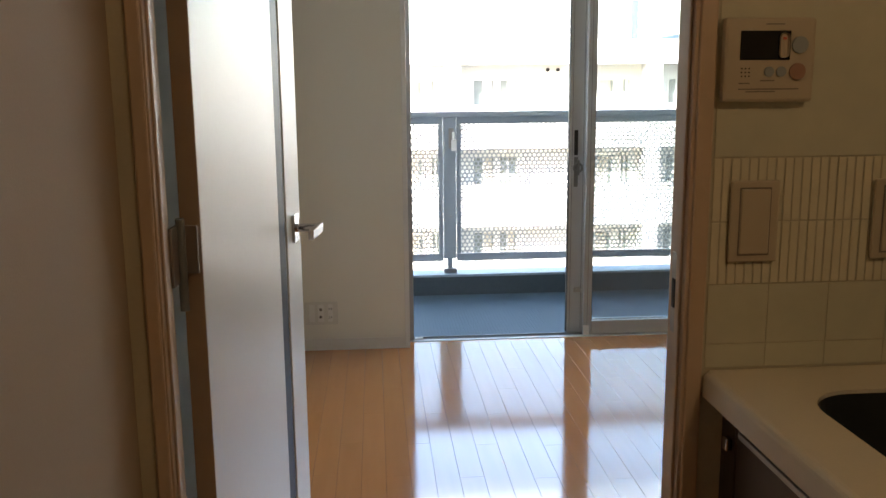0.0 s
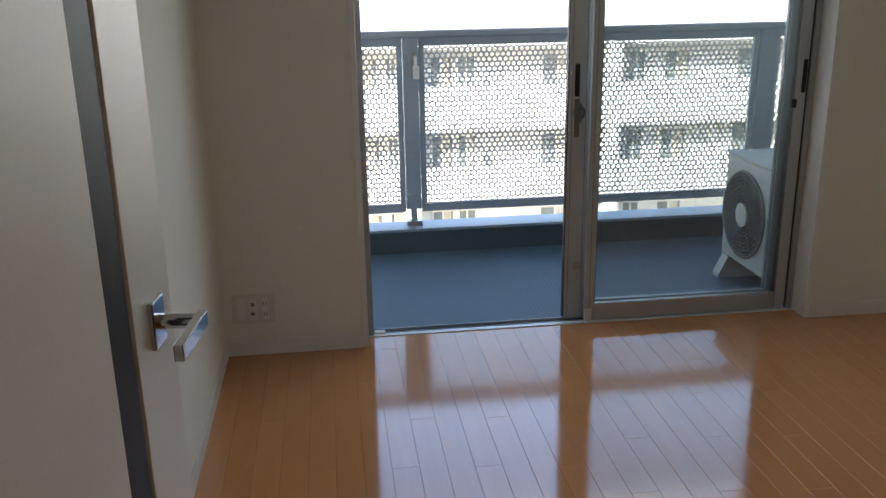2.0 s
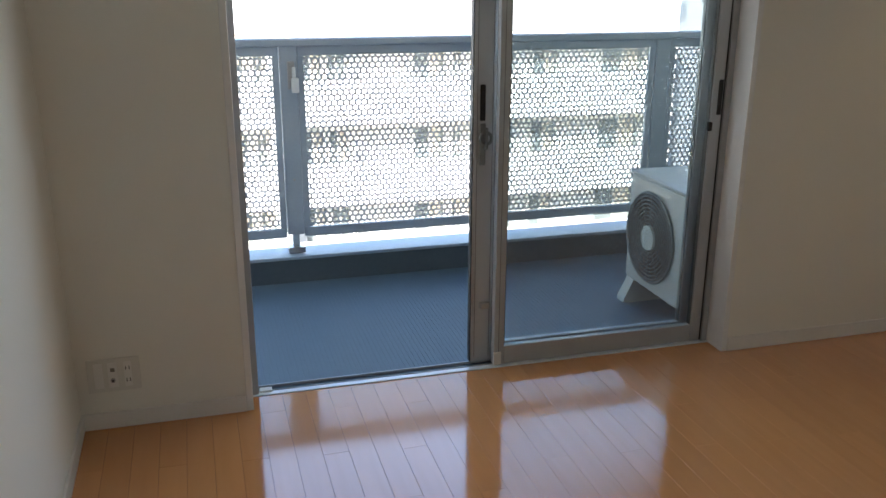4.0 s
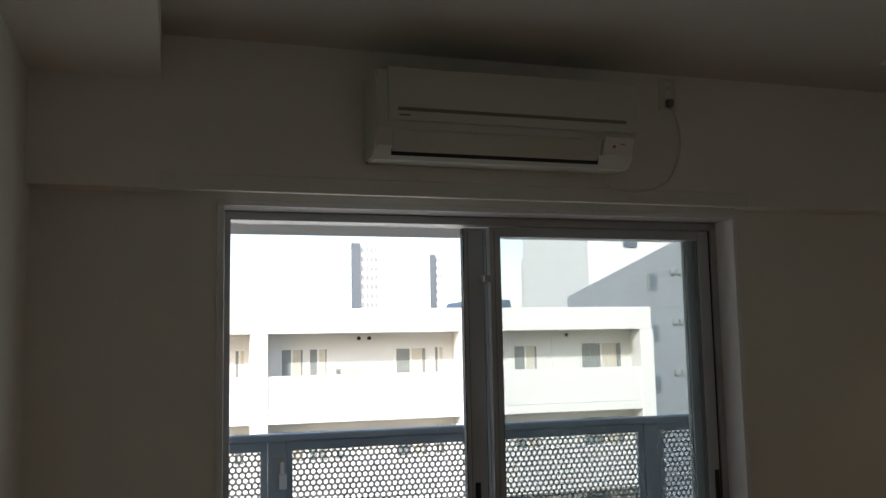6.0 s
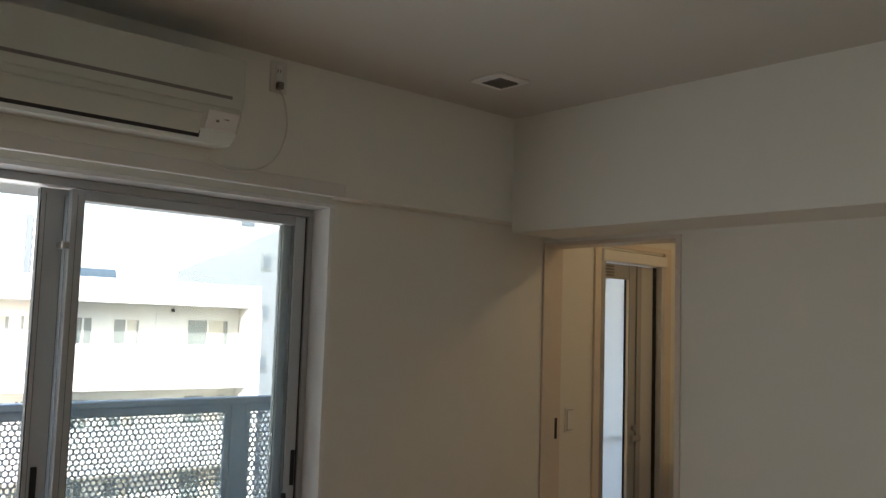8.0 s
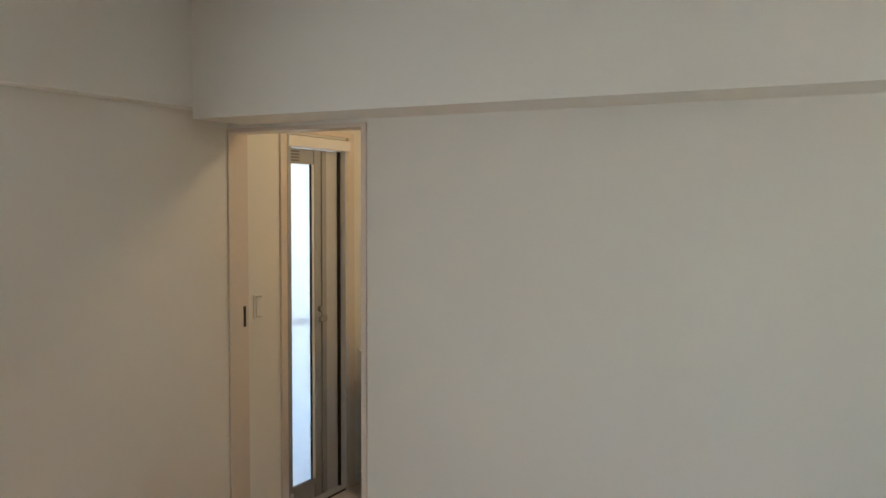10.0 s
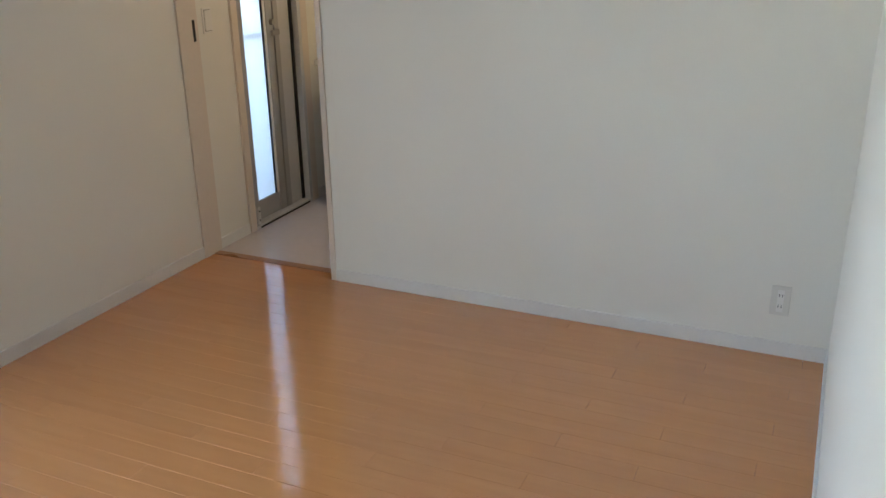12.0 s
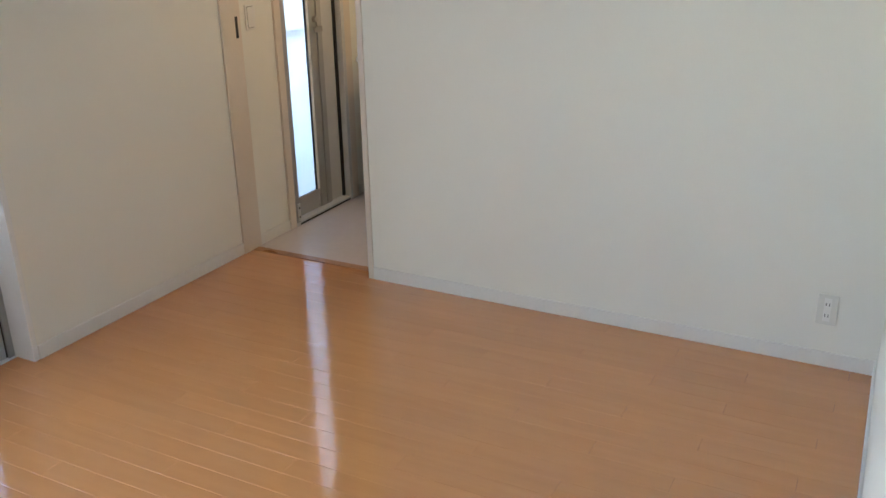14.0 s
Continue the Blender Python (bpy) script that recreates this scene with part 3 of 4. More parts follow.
# ---- electrical plates ----
def wall_plate(name, label, category, at, turn, gangs=1, kind="outlet", M_PLASTIC=M_PLASTIC):
    """A plastic plate in the local x-z plane, facing -y."""
    w = 0.070 if gangs == 1 else 0.116 if gangs == 2 else 0.168
    t = thing(name, at, label, category)
    plate = part("plate", B(-w / 2, w / 2, -0.006, 0.0, -0.06, 0.06, bevel=0.0025), M_PLATE if kind == "outlet" else M_PLASTIC)
    made = [plate]
    if kind == "outlet":
        for gx in ([0.0] if gangs == 1 else [0.045]):
            made.append(part("insert", B(gx - 0.012, gx + 0.012, -0.0075, -0.005, -0.045, 0.045, bevel=0.001), M_PLASTIC))
            for dz in (0.022, -0.022):
                for dx in (-0.0055, 0.0055):
                    made.append(part("slot", B(gx + dx - 0.0012, gx + dx + 0.0012, -0.0079, -0.007, dz - 0.006, dz + 0.006), M_BLACK))
        if gangs == 3:
            made.append(part("insert", B(-0.018, 0.012, -0.0075, -0.005, -0.045, 0.045, bevel=0.001), M_PLASTIC))
            made.append(part("aerial_socket", rod(bmesh.new(), (-0.004, -0.009, -0.018), 0.008, 0.006, "y", 20), M_STEEL))
            made.append(part("aerial_pin", rod(bmesh.new(), (-0.004, -0.0125, -0.018), 0.0045, 0.003, "y", 16), M_BLACK))
            made.append(part("phone_socket", B(-0.010, 0.004, -0.0080, -0.007, 0.012, 0.026, bevel=0.0003), M_PRINT))
            made.append(part("blank_cover", B(-0.062, -0.034, -0.0075, -0.005, -0.045, 0.045, bevel=0.001), M_PLASTIC))
    else:
        made.append(part("rocker", B(-w * 0.30, w * 0.30, -0.0095, -0.005, -0.048, 0.048, bevel=0.002), M_PLASTIC))
        made.append(part("rocker_gap", B(-w * 0.325, w * 0.325, -0.0064, -0.0058, -0.0505, 0.0505), M_PRINT))
    for p in made:
        p.parent = t
    t.matrix_basis = Matrix.Translation(at) @ Matrix.Rotation(radians(turn), 4, "Z")
    return t


wall_plate("wall_outlet", "white triple outlet plate low on the window wall", "outlet", (0.120, YN, 0.195), 0, 3)
wall_plate("wall_outlet", "white double-socket outlet low on the plain wall", "outlet", (XE, YS + 0.19, 0.228), -90, 1)
wall_plate("light_switch", "white light switch on the washroom wall", "switch", (3.925, YN, 1.145), 0, 1, "switch")

# ---- wall-mounted air conditioner ----
ax0, ax1, ay0, ay1, az0, az1 = 1.003, 1.897, 4.215, YN - 0.09, 2.158, 2.452
ac = thing("air_conditioner", (1.475, ay1, az0), "white wall-mounted split air conditioner over the window", "air conditioner")


def side_profile(x0, x1, inset=0.0):
    """Body section in y-z with a rounded front, run along x."""
    pts = [(ay1, az0 + 0.01), (ay0 + 0.075, az0 + inset), (ay0 + 0.03, az0 + 0.035 + inset), (ay0 + 0.004 + inset, az0 + 0.09),
           (ay0 + inset, az0 + 0.15), (ay0 + 0.002 + inset, az1 - 0.06), (ay0 + 0.012 + inset, az1 - 0.02), (ay0 + 0.035, az1 - inset), (ay1, az1 - inset)]
    bm = bmesh.new()
    a, b = [bm.verts.new((x0, y, z)) for y, z in pts], [bm.verts.new((x1, y, z)) for y, z in pts]
    bm.faces.new(a), bm.faces.new(b[::-1])
    for i in range(len(pts)):
        bm.faces.new((a[i], b[i], b[(i + 1) % len(pts)], a[(i + 1) % len(pts)]))
    bmesh.ops.recalc_face_normals(bm, faces=bm.faces)
    bmesh.ops.bevel(bm, geom=[e for e in bm.edges if abs(e.verts[0].co.x - e.verts[1].co.x) < 1e-4], offset=0.006, segments=2, affect="EDGES")
    return bm


part("body", side_profile(ax0, ax1, 0.004), M_ACWHITE, ac)
part("front_panel", B(ax0 + 0.035, ax1 - 0.002, ay0 - 0.004, ay0 + 0.01, az0 + 0.112, az1 - 0.012, bevel=0.004), M_ACWHITE, ac)
part("trim_line", B(ax0 + 0.065, ax1 - 0.045, ay0 - 0.006, ay0 - 0.002, az0 + 0.142, az0 + 0.153, bevel=0.001), M_PRINT, ac, "thin dark trim line")
part("maker_mark", B(ax0 + 0.068, ax0 + 0.105, ay0 - 0.0055, ay0 - 0.003, az0 + 0.126, az0 + 0.131), M_PRINT, ac)
flap = bmesh.new()
box(flap, ax0 + 0.052, ax1 - 0.14, -0.003, 0.003, -0.034, 0.034, bevel=0.002)
bmesh.ops.transform(flap, verts=flap.verts, matrix=Matrix.Translation((0, ay0 + 0.017, az0 + 0.052)) @ Matrix.Rotation(radians(24), 4, "X"))
part("louvre", flap, M_ACWHITE, ac)
slot = bmesh.new()
box(slot, ax0 + 0.0515, ax1 - 0.136, -0.003, 0.003, -0.043, -0.020)
bmesh.ops.transform(slot, verts=slot.verts, matrix=Matrix.Translation((0, ay0 + 0.022, az0 + 0.050)) @ Matrix.Rotation(radians(24), 4, "X"))
part("outlet_slot", slot, M_BLACK, ac)
ind = bmesh.new()
box(ind, ax1 - 0.125, ax1 - 0.015, -0.002, 0.003, -0.03, 0.034, bevel=0.002)
bmesh.ops.transform(ind, verts=ind.verts, matrix=Matrix.Translation((0, ay0 + 0.010, az0 + 0.066)) @ Matrix.Rotation(radians(24), 4, "X"))
part("display", ind, M_PLASTIC, ac, "pale display window")
part("display_mark", B(ax1 - 0.066, ax1 - 0.050, ay0 + 0.0, ay0 + 0.008, az0 + 0.075, az0 + 0.073), M_PRINT, ac)
part("display_mark", B(ax1 - 0.092, ax1 - 0.084, ay0 + 0.004, ay0 + 0.012, az0 + 0.062, az0 + 0.070), M_PRINT, ac)
socket = wall_plate("aircon_socket", "white outlet with plug beside the air conditioner", "outlet", (2.135, YN - 0.09, 2.475), 0, 1)
plug = bmesh.new()
box(plug, 2.121, 2.143, YN - 0.124, YN - 0.098, 2.425, 2.452, bevel=0.004)
part("plug", plug, M_PRINT, socket, "dark plug")
lead = thing("power_lead", (2.19, YN - 0.1, 2.43), "thin pale power lead hanging from the air conditioner", "cable")
cable("lead", [(2.133, YN - 0.115, 2.43), (2.170, YN - 0.10, 2.36), (2.170, YN - 0.098, 2.25), (2.11, YN - 0.098, 2.15), (2.01, YN - 0.098, 2.11), (1.89, YN - 0.105, 2.117), (1.850, YN - 0.13, 2.135)], 0.0028, M_STRAW, lead)


# ---- ceiling vent ----
VX, VY = 2.89, 4.014
vent = thing("ceiling_vent", (VX, VY, ZC), "small square white ceiling vent with dark grille", "vent")
bm = B(VX - 0.082, VX + 0.082, VY - 0.082, VY + 0.082, ZC - 0.010, ZC, bevel=0.003)
part("plate", bm, M_PLASTIC, vent)
part("grille_backing", B(VX - 0.05, VX + 0.05, VY - 0.05, VY + 0.05, ZC - 0.0125, ZC - 0.009), M_GRILLE, vent)
for i in range(6):
    part("slat", B(VX - 0.05, VX + 0.05, VY - 0.045 + i * 0.016, VY - 0.040 + i * 0.016, ZC - 0.017, ZC - 0.012), M_PRINT, vent)

# ---- balcony ----
FZ = -0.115
structure("balcony_floor", B(-4, 3.94, YN + 0.20, 6.10, -0.30, FZ), M_MAT, "dark blue-grey ribbed balcony floor sheet", "floor")
rib = bmesh.new()
for i in range(150):
    x = 0.50 + i * 0.02
    box(rib, x, x + 0.008, YN + 0.21, 5.95, FZ, FZ + 0.0015)
tagged(part("floor_rib", rib, M_MAT, bpy.data.objects["balcony_floor"]), kind="stuff")
structure("balcony_curb", B(-4, 3.94, 6.10, 6.27, -0.50, 0.014), M_CURB, "dark grey coated balcony upstand", "curb")
structure("balcony_curb_cap", B(-4, 3.94, 6.092, 6.278, 0.014, 0.032, bevel=0.004), M_CURB_TOP, "cap on the upstand, skylight painted as pale blue-grey", "curb")
structure("wall_balcony_end", B(3.80, 3.94, YN + 0.20, 6.32, -0.5, 2.165), M_CONC, "plain rendered wall closing the balcony", "wall")

RY = 6.19
rail = thing("balustrade", (1.8, RY, 0.032), "blue-grey metal balustrade with perforated panels", "balustrade")
bm = B(-3.5, 3.79, RY - 0.040, RY + 0.035, 1.113, 1.152, bevel=0.010, segments=3)
part("handrail", bm, M_RAIL, rail)
POSTS = (-1.19, 0.922, 3.030)
for x in POSTS:
    post = part("post", B(x - 0.044, x + 0.044, RY - 0.018, RY + 0.030, 0.130, 1.113, bevel=0.003), M_RAIL, rail)
    bm = B(x - 0.018, x + 0.018, RY - 0.014, RY + 0.022, 0.060, 0.135, bevel=0.003)
    part("post_leg", bm, M_RAIL, post)
    part("base_plate", B(x - 0.045, x + 0.045, RY - 0.035, RY + 0.04, 0.032, 0.062, bevel=0.004), M_STEEL, post, "grey cast base shoe")
# folding laundry-pole bracket on the post
hook = part("pole_bracket", B(0.915, 0.952, RY - 0.030, RY - 0.018, 0.90, 1.04, bevel=0.004), M_STEEL, rail, "folded grey pole bracket")
bm = B(0.932, 0.968, RY - 0.058, RY - 0.030, 0.885, 0.960, bevel=0.006)
box(bm, 0.938, 0.955, RY - 0.050, RY - 0.030, 0.960, 1.015, bevel=0.004)
part("hook", bm, M_PLASTIC, hook, "pale folding hook")
part("bolt", rod(bmesh.new(), (0.925, RY - 0.021, 0.43), 0.006, 0.008, "y", 10), M_STEEL, rail)


def perforated(x0, x1, z0, z1, pitch=0.0314, hole=0.0118, thick=0.0015):
    """A sheet of hexagonal cells, each with a round hole that goes through."""
    verts, faces = [], []
    rise, k = pitch * math.sqrt(3) / 2, 12
    row, z = 0, z0 + rise * 0.6
    hexr = pitch / math.sqrt(3)
    while z < z1 - rise * 0.4:
        x = x0 + pitch * (0.5 if row % 2 == 0 else 1.0)
        while x < x1 - pitch * 0.4:
            base = len(verts)
            for i in range(k):
                a = math.pi / 6 + 2 * math.pi * i / k
                corner = hexr if i % 2 == 0 else hexr * math.cos(math.pi / 6)
                verts.append((x + corner * math.cos(a), RY - thick, z + corner * math.sin(a)))
                verts.append((x + hole * math.cos(a), RY - thick, z + hole * math.sin(a)))
                verts.append((x + hole * math.cos(a), RY + thick, z + hole * math.sin(a)))
            for i in range(k):
                a, b = base + 3 * i, base + 3 * ((i + 1) % k)
                faces.append((a, b, b + 1, a + 1))
                faces.append((a + 1, b + 1, b + 2, a + 2))
            x += pitch
        z += rise
        row += 1
    me = bpy.data.meshes.new("perforated_sheet")
    me.from_pydata(verts, [], faces)
    me.materials.append(M_RAIL)
    ob = new("perforated_sheet", me)
    ob.parent = rail
    ob.matrix_parent_inverse = rail.matrix_basis.inverted()
    return tagged(ob, "sheet with staggered round holes")


for x0, x1 in ((-1.141, 0.875), (0.969, 2.981), (3.079, 3.78)):
    perforated(x0 + 0.012, x1 - 0.012, 0.152, 1.078)
    bm = B(x0, x1, RY - 0.012, RY + 0.014, 0.112, 0.163, bevel=0.003)
    part("bottom_rail", bm, M_RAIL, rail)
    part("top_channel", B(x0, x1, RY - 0.012, RY + 0.014, 1.066, 1.113, bevel=0.003), M_RAIL, rail)
    for xs in (x0, x1 - 0.032):
        part("side_channel", B(xs, xs + 0.032, RY - 0.010, RY + 0.012, 0.163, 1.066, bevel=0.002), M_RAIL, rail)

# ---- outdoor unit ----
ux0, ux1, uy0, uy1, uz0, uz1 = 2.505, 2.795, 4.76, 5.465, 0.0, 0.550
unit = thing("outdoor_unit", (2.6, 5.0, FZ), "beige enamelled outdoor air-conditioner unit on plastic feet", "outdoor unit")
part("casing", B(ux0, ux1, uy0, uy1, uz0, uz1 - 0.018, bevel=0.008), M_OUTAC, unit)
part("lid", B(ux0 - 0.005, ux1 + 0.005, uy0 - 0.005, uy1 + 0.005, uz1 - 0.017, uz1, bevel=0.006), M_OUTAC, unit)
fy, fz = 5.238, 0.262
part("fan_recess", rod(bmesh.new(), (ux0 - 0.001, fy, fz), 0.215, 0.006, "x", 48), M_BLACK, unit)
guard = part("fan_guard", ring(bmesh.new(), (ux0 - 0.008, fy, fz), 0.217, 0.007, "x", 56), M_GRILLE, unit, "dark round fan guard", smooth=True)
for i in range(8):
    part("guard_ring", ring(bmesh.new(), (ux0 - 0.012, fy, fz), 0.072 + i * 0.0185, 0.0035, "x", 48, 5), M_GRILLE, guard, smooth=True)
for i in range(12):
    a = 2 * math.pi * i / 12
    bm = B(-0.002, 0.002, 0.060, 0.215, -0.002, 0.002)
    bmesh.ops.transform(bm, verts=bm.verts, matrix=Matrix.Translation((ux0 - 0.008, fy, fz)) @ Matrix.Rotation(a, 4, "X"))
    part("guard_spoke", bm, M_GRILLE, guard)
part("hub_disc", rod(bmesh.new(), (ux0 - 0.013, fy, fz), 0.060, 0.010, "x", 40), M_OUTAC, guard, "pale round hub disc")
part("side_handle", B(ux0 - 0.004, ux0 + 0.002, uy0 + 0.05, uy0 + 0.13, 0.36, 0.42, bevel=0.004), M_OUTAC, unit)
for y in (uy0 + 0.09, uy1 - 0.10):
    bm = bmesh.new()
    prism(bm, [(ux0 - 0.05, FZ), (ux1 + 0.05, FZ), (ux1 + 0.05, FZ + 0.02), (ux1 + 0.005, uz0), (ux0 - 0.005, uz0), (ux0 - 0.05, FZ + 0.02)], y, y + 0.07)
    part("foot", bm, M_OUTAC, unit, "beige plastic foot block")

# ---- bath door ----
M_BATHLIGHT = material("bath_frame_silver", (0.66, 0.66, 0.65), 0.4, 0.25, vary=0.04)
BY = YN + 0.03                 # plane of the folded leaves
bath = tagged(part("door_2", B(4.15, 4.72, YN - 0.010, YN + 0.085, 0.002, 0.022, bevel=0.003), M_BATHLIGHT), "grey aluminium folding bath door with frosted pane", "door", kind="structure")
part("sill_groove", B(4.19, 4.69, YN - 0.0115, YN - 0.007, 0.002, 0.012), M_BLACK, bath)
part("jamb", B(4.15, 4.184, YN - 0.014, YN + 0.085, 0.022, 1.985, bevel=0.002), M_BATHFRAME, bath)
part("jamb", B(4.690, 4.72, YN - 0.014, YN + 0.085, 0.022, 1.985, bevel=0.002), M_BATHLIGHT, bath)
part("hinge_foot", B(4.158, 4.184, YN - 0.020, YN - 0.0145, 0.03, 0.13, bevel=0.003), M_BATHLIGHT, bath)
for z in (0.055, 0.105):
    part("screw", rod(bmesh.new(), (4.171, YN - 0.021, z), 0.005, 0.003, "y", 12), M_BLACK, bath)
part("head", B(4.15, 4.72, YN - 0.03, YN + 0.085, 1.955, 2.012, bevel=0.004), M_PLASTIC, bath, "white head rail")
for x0, x1 in ((4.100, 4.1495), (4.7205, 4.782)):
    part("casing", B(x0, x1, YN - 0.014, YN + 0.02, 0.002, 2.03, bevel=0.002), M_TRIM, bath)
part("casing", B(4.100, 4.782, YN - 0.014, YN + 0.02, 2.0305, 2.06, bevel=0.002), M_TRIM, bath)
leaf_a = part("leaf", B(4.186, 4.199, BY, BY + 0.03, 0.026, 1.95, bevel=0.002), M_BATHFRAME, bath)
part("gasket", B(4.1995, 4.2035, BY + 0.004, BY + 0.026, 0.14, 1.87), M_BLACK, leaf_a)
part("rail", B(4.204, 4.4445, BY + 0.002, BY + 0.028, 1.87, 1.95, bevel=0.002), M_BATHFRAME, leaf_a)
part("rail", B(4.204, 4.4445, BY + 0.002, BY + 0.028, 0.026, 0.135, bevel=0.002), M_BATHFRAME, leaf_a)
for i in range(4):
    part("louvre_slat", B(4.215, 4.31, BY - 0.004, BY + 0.003, 1.882 + i * 0.016, 1.891 + i * 0.016), M_PRINT, leaf_a)
part("frosted_pane", B(4.204, 4.420, BY + 0.012, BY + 0.017, 0.135, 1.87), M_FROST, leaf_a, "bright frosted pane")
part("gasket", B(4.4205, 4.425, BY + 0.002, BY + 0.028, 0.135, 1.87), M_BLACK, leaf_a)
part("bead", B(4.4255, 4.4445, BY - 0.002, BY + 0.03, 0.135, 1.87, bevel=0.002), M_PLASTIC, leaf_a)
part("stile", B(4.445, 4.505, BY - 0.004, BY + 0.03, 0.026, 1.95, bevel=0.003), M_BATHFRAME, leaf_a)
part("hinge_gap", B(4.5055, 4.513, BY + 0.002, BY + 0.026, 0.026, 1.95), M_BLACK, leaf_a)
leaf_b = part("leaf", B(4.5135, 4.555, BY - 0.006, BY + 0.028, 0.026, 1.95, bevel=0.003), M_BATHFRAME, bath)
part("panel", B(4.5555, 4.672, BY + 0.004, BY + 0.020, 0.026, 1.95), M_BATHLIGHT, leaf_b)
part("seal", B(4.6725, 4.689, BY - 0.008, BY + 0.026, 0.026, 1.95), M_BLACK, leaf_b)
part("bar_handle", B(4.26, 4.41, BY + 0.04, BY + 0.065, 1.01, 1.035, bevel=0.006), M_BLUEG, leaf_a, "grey handle bar behind the glass")
bm = rod(bmesh.new(), (4.485, BY - 0.014, 1.075), 0.016, 0.02, "y", 20)
box(bm, 4.455, 4.530, BY - 0.030, BY - 0.018, 1.005, 1.035, bevel=0.005)
part("lever", bm, M_STEEL, leaf_a, "small steel lever")

# ---- ceiling lamps ----
def ceiling_lamp(at, watts, radius, label):
    """A shallow opal dome on a white base, with its bulb inside."""
    lamp = thing("ceiling_lamp", at, label, "lamp")
    x, y, z = at
    part("base", rod(bmesh.new(), (x, y, z - 0.012), radius, 0.024, "z", 32), M_PLASTIC, lamp)
    dome = bmesh.new()
    bmesh.ops.create_uvsphere(dome, u_segments=28, v_segments=14, radius=radius * 0.92)
    bmesh.ops.delete(dome, geom=[v for v in dome.verts if v.co.z > 0.001], context="VERTS")
    bmesh.ops.transform(dome, verts=dome.verts, matrix=Matrix.Translation((x, y, z - 0.025)) @ Matrix.Diagonal((1, 1, 0.55, 1)))
    opal = part("shade", dome, M_OPAL, lamp, "glowing opal shade", smooth=True)
    opal.visible_shadow = False
    bulb = bpy.data.lights.new("bulb", "POINT")
    bulb.energy, bulb.color, bulb.shadow_soft_size = watts, (1.0, 0.70, 0.40), 0.06
    new("bulb", bulb).matrix_world = Matrix.Translation((x, y, z - 0.05))


M_OPAL = bpy.data.materials.new("opal_shade")
M_OPAL.use_nodes = True
M_OPAL.node_tree.nodes["Principled BSDF"].inputs["Base Color"].default_value = (0.9, 0.85, 0.75, 1)
M_OPAL.node_tree.nodes["Principled BSDF"].inputs["Emission Color"].default_value = (1.0, 0.72, 0.42, 1)
M_OPAL.node_tree.nodes["Principled BSDF"].inputs["Emission Strength"].default_value = 1.0
ceiling_lamp((4.35, 3.45, 2.4), 1.5, 0.11, "small warm opal lamp on the washroom ceiling")
ceiling_lamp((1.35, 0.0, 2.3), 1.85, 0.13, "warm opal lamp on the kitchen ceiling")

# ---- washstand ----
ws = thing("washstand", (4.80, 4.0, 0.0), "cream washstand cabinet with pale top", "washstand")
part("top", B(4.60, 4.955, 3.45, 4.345, 0.835, 0.868, bevel=0.006), M_COUNTER, ws)
part("body", B(4.645, 4.955, 3.47, 4.325, 0.20, 0.834, bevel=0.003), M_PLASTIC, ws)
part("plinth", B(4.69, 4.955, 3.47, 4.32, 0.002, 0.1995), M_BLACK, ws)
for y0, y1 in ((3.48, 3.895), (3.90, 4.315)):
    front = part("door", B(4.628, 4.6445, y0, y1, 0.205, 0.815, bevel=0.003), M_PLASTIC, ws)
    part("pull", B(4.622, 4.6285, y0 + 0.03, y1 - 0.03, 0.795, 0.806, bevel=0.002), M_STEEL, front)

# ---- kitchen ----
cx0, cx1, cy0, cz = 0.955, 1.565, -0.75, 0.849
sx0, sx1, sy0, sy1 = 1.06, 1.475, 0.675, 1.40


def rounded(x0, x1, y0, y1, r, steps=8):
    pts = []
    for cx, cy, a0 in ((x1 - r, y1 - r, 0), (x0 + r, y1 - r, 90), (x0 + r, y0 + r, 180), (x1 - r, y0 + r, 270)):
        for i in range(steps + 1):
            a = radians(a0 + 90 * i / steps)
            pts.append((cx + r * math.cos(a), cy + r * math.sin(a)))
    return pts


# worktop with a hole for the sink
hole = rounded(sx0, sx1, sy0, sy1, 0.09)
bm = bmesh.new()
outer_pts = [(cx1, KS - 0.008), (cx0, KS - 0.008), (cx0, cy0), (cx1, cy0)]
top_in = [bm.verts.new((x, y, cz)) for x, y in hole]
low_in = [bm.verts.new((x, y, cz - 0.035)) for x, y in hole]
top_out = [bm.verts.new((x, y, cz)) for x, y in outer_pts]
low_out = [bm.verts.new((x, y, cz - 0.045)) for x, y in outer_pts]
n_arc = len(hole) // 4
for q in range(4):
    arc = top_in[q * n_arc:(q + 1) * n_arc]
    for i in range(n_arc - 1):
        bm.faces.new((top_out[q], arc[i], arc[i + 1]))
    nxt = top_in[((q + 1) % 4) * n_arc]
    bm.faces.new((top_out[q], arc[-1], nxt, top_out[(q + 1) % 4]))
for i in range(len(hole)):
    j = (i + 1) % len(hole)
    bm.faces.new((top_in[i], low_in[i], low_in[j], top_in[j]))
for i in range(4):
    j = (i + 1) % 4
    bm.faces.new((top_out[i], top_out[j], low_out[j], low_out[i]))
bmesh.ops.recalc_face_normals(bm, faces=bm.faces)
front = [e for e in bm.edges if all(v in top_out for v in e.verts) and all(abs(v.co.x - cx0) < 1e-4 for v in e.verts)]
bmesh.ops.bevel(bm, geom=front, offset=0.012, segments=4, profile=0.5, affect="EDGES")
worktop = tagged(part("worktop", bm, M_COUNTER), "cream kitchen worktop with rounded front edge", "worktop")
bm = bmesh.new()
inner_pts = rounded(sx0 + 0.001, sx1 - 0.001, sy0 + 0.001, sy1 - 0.001, 0.088)
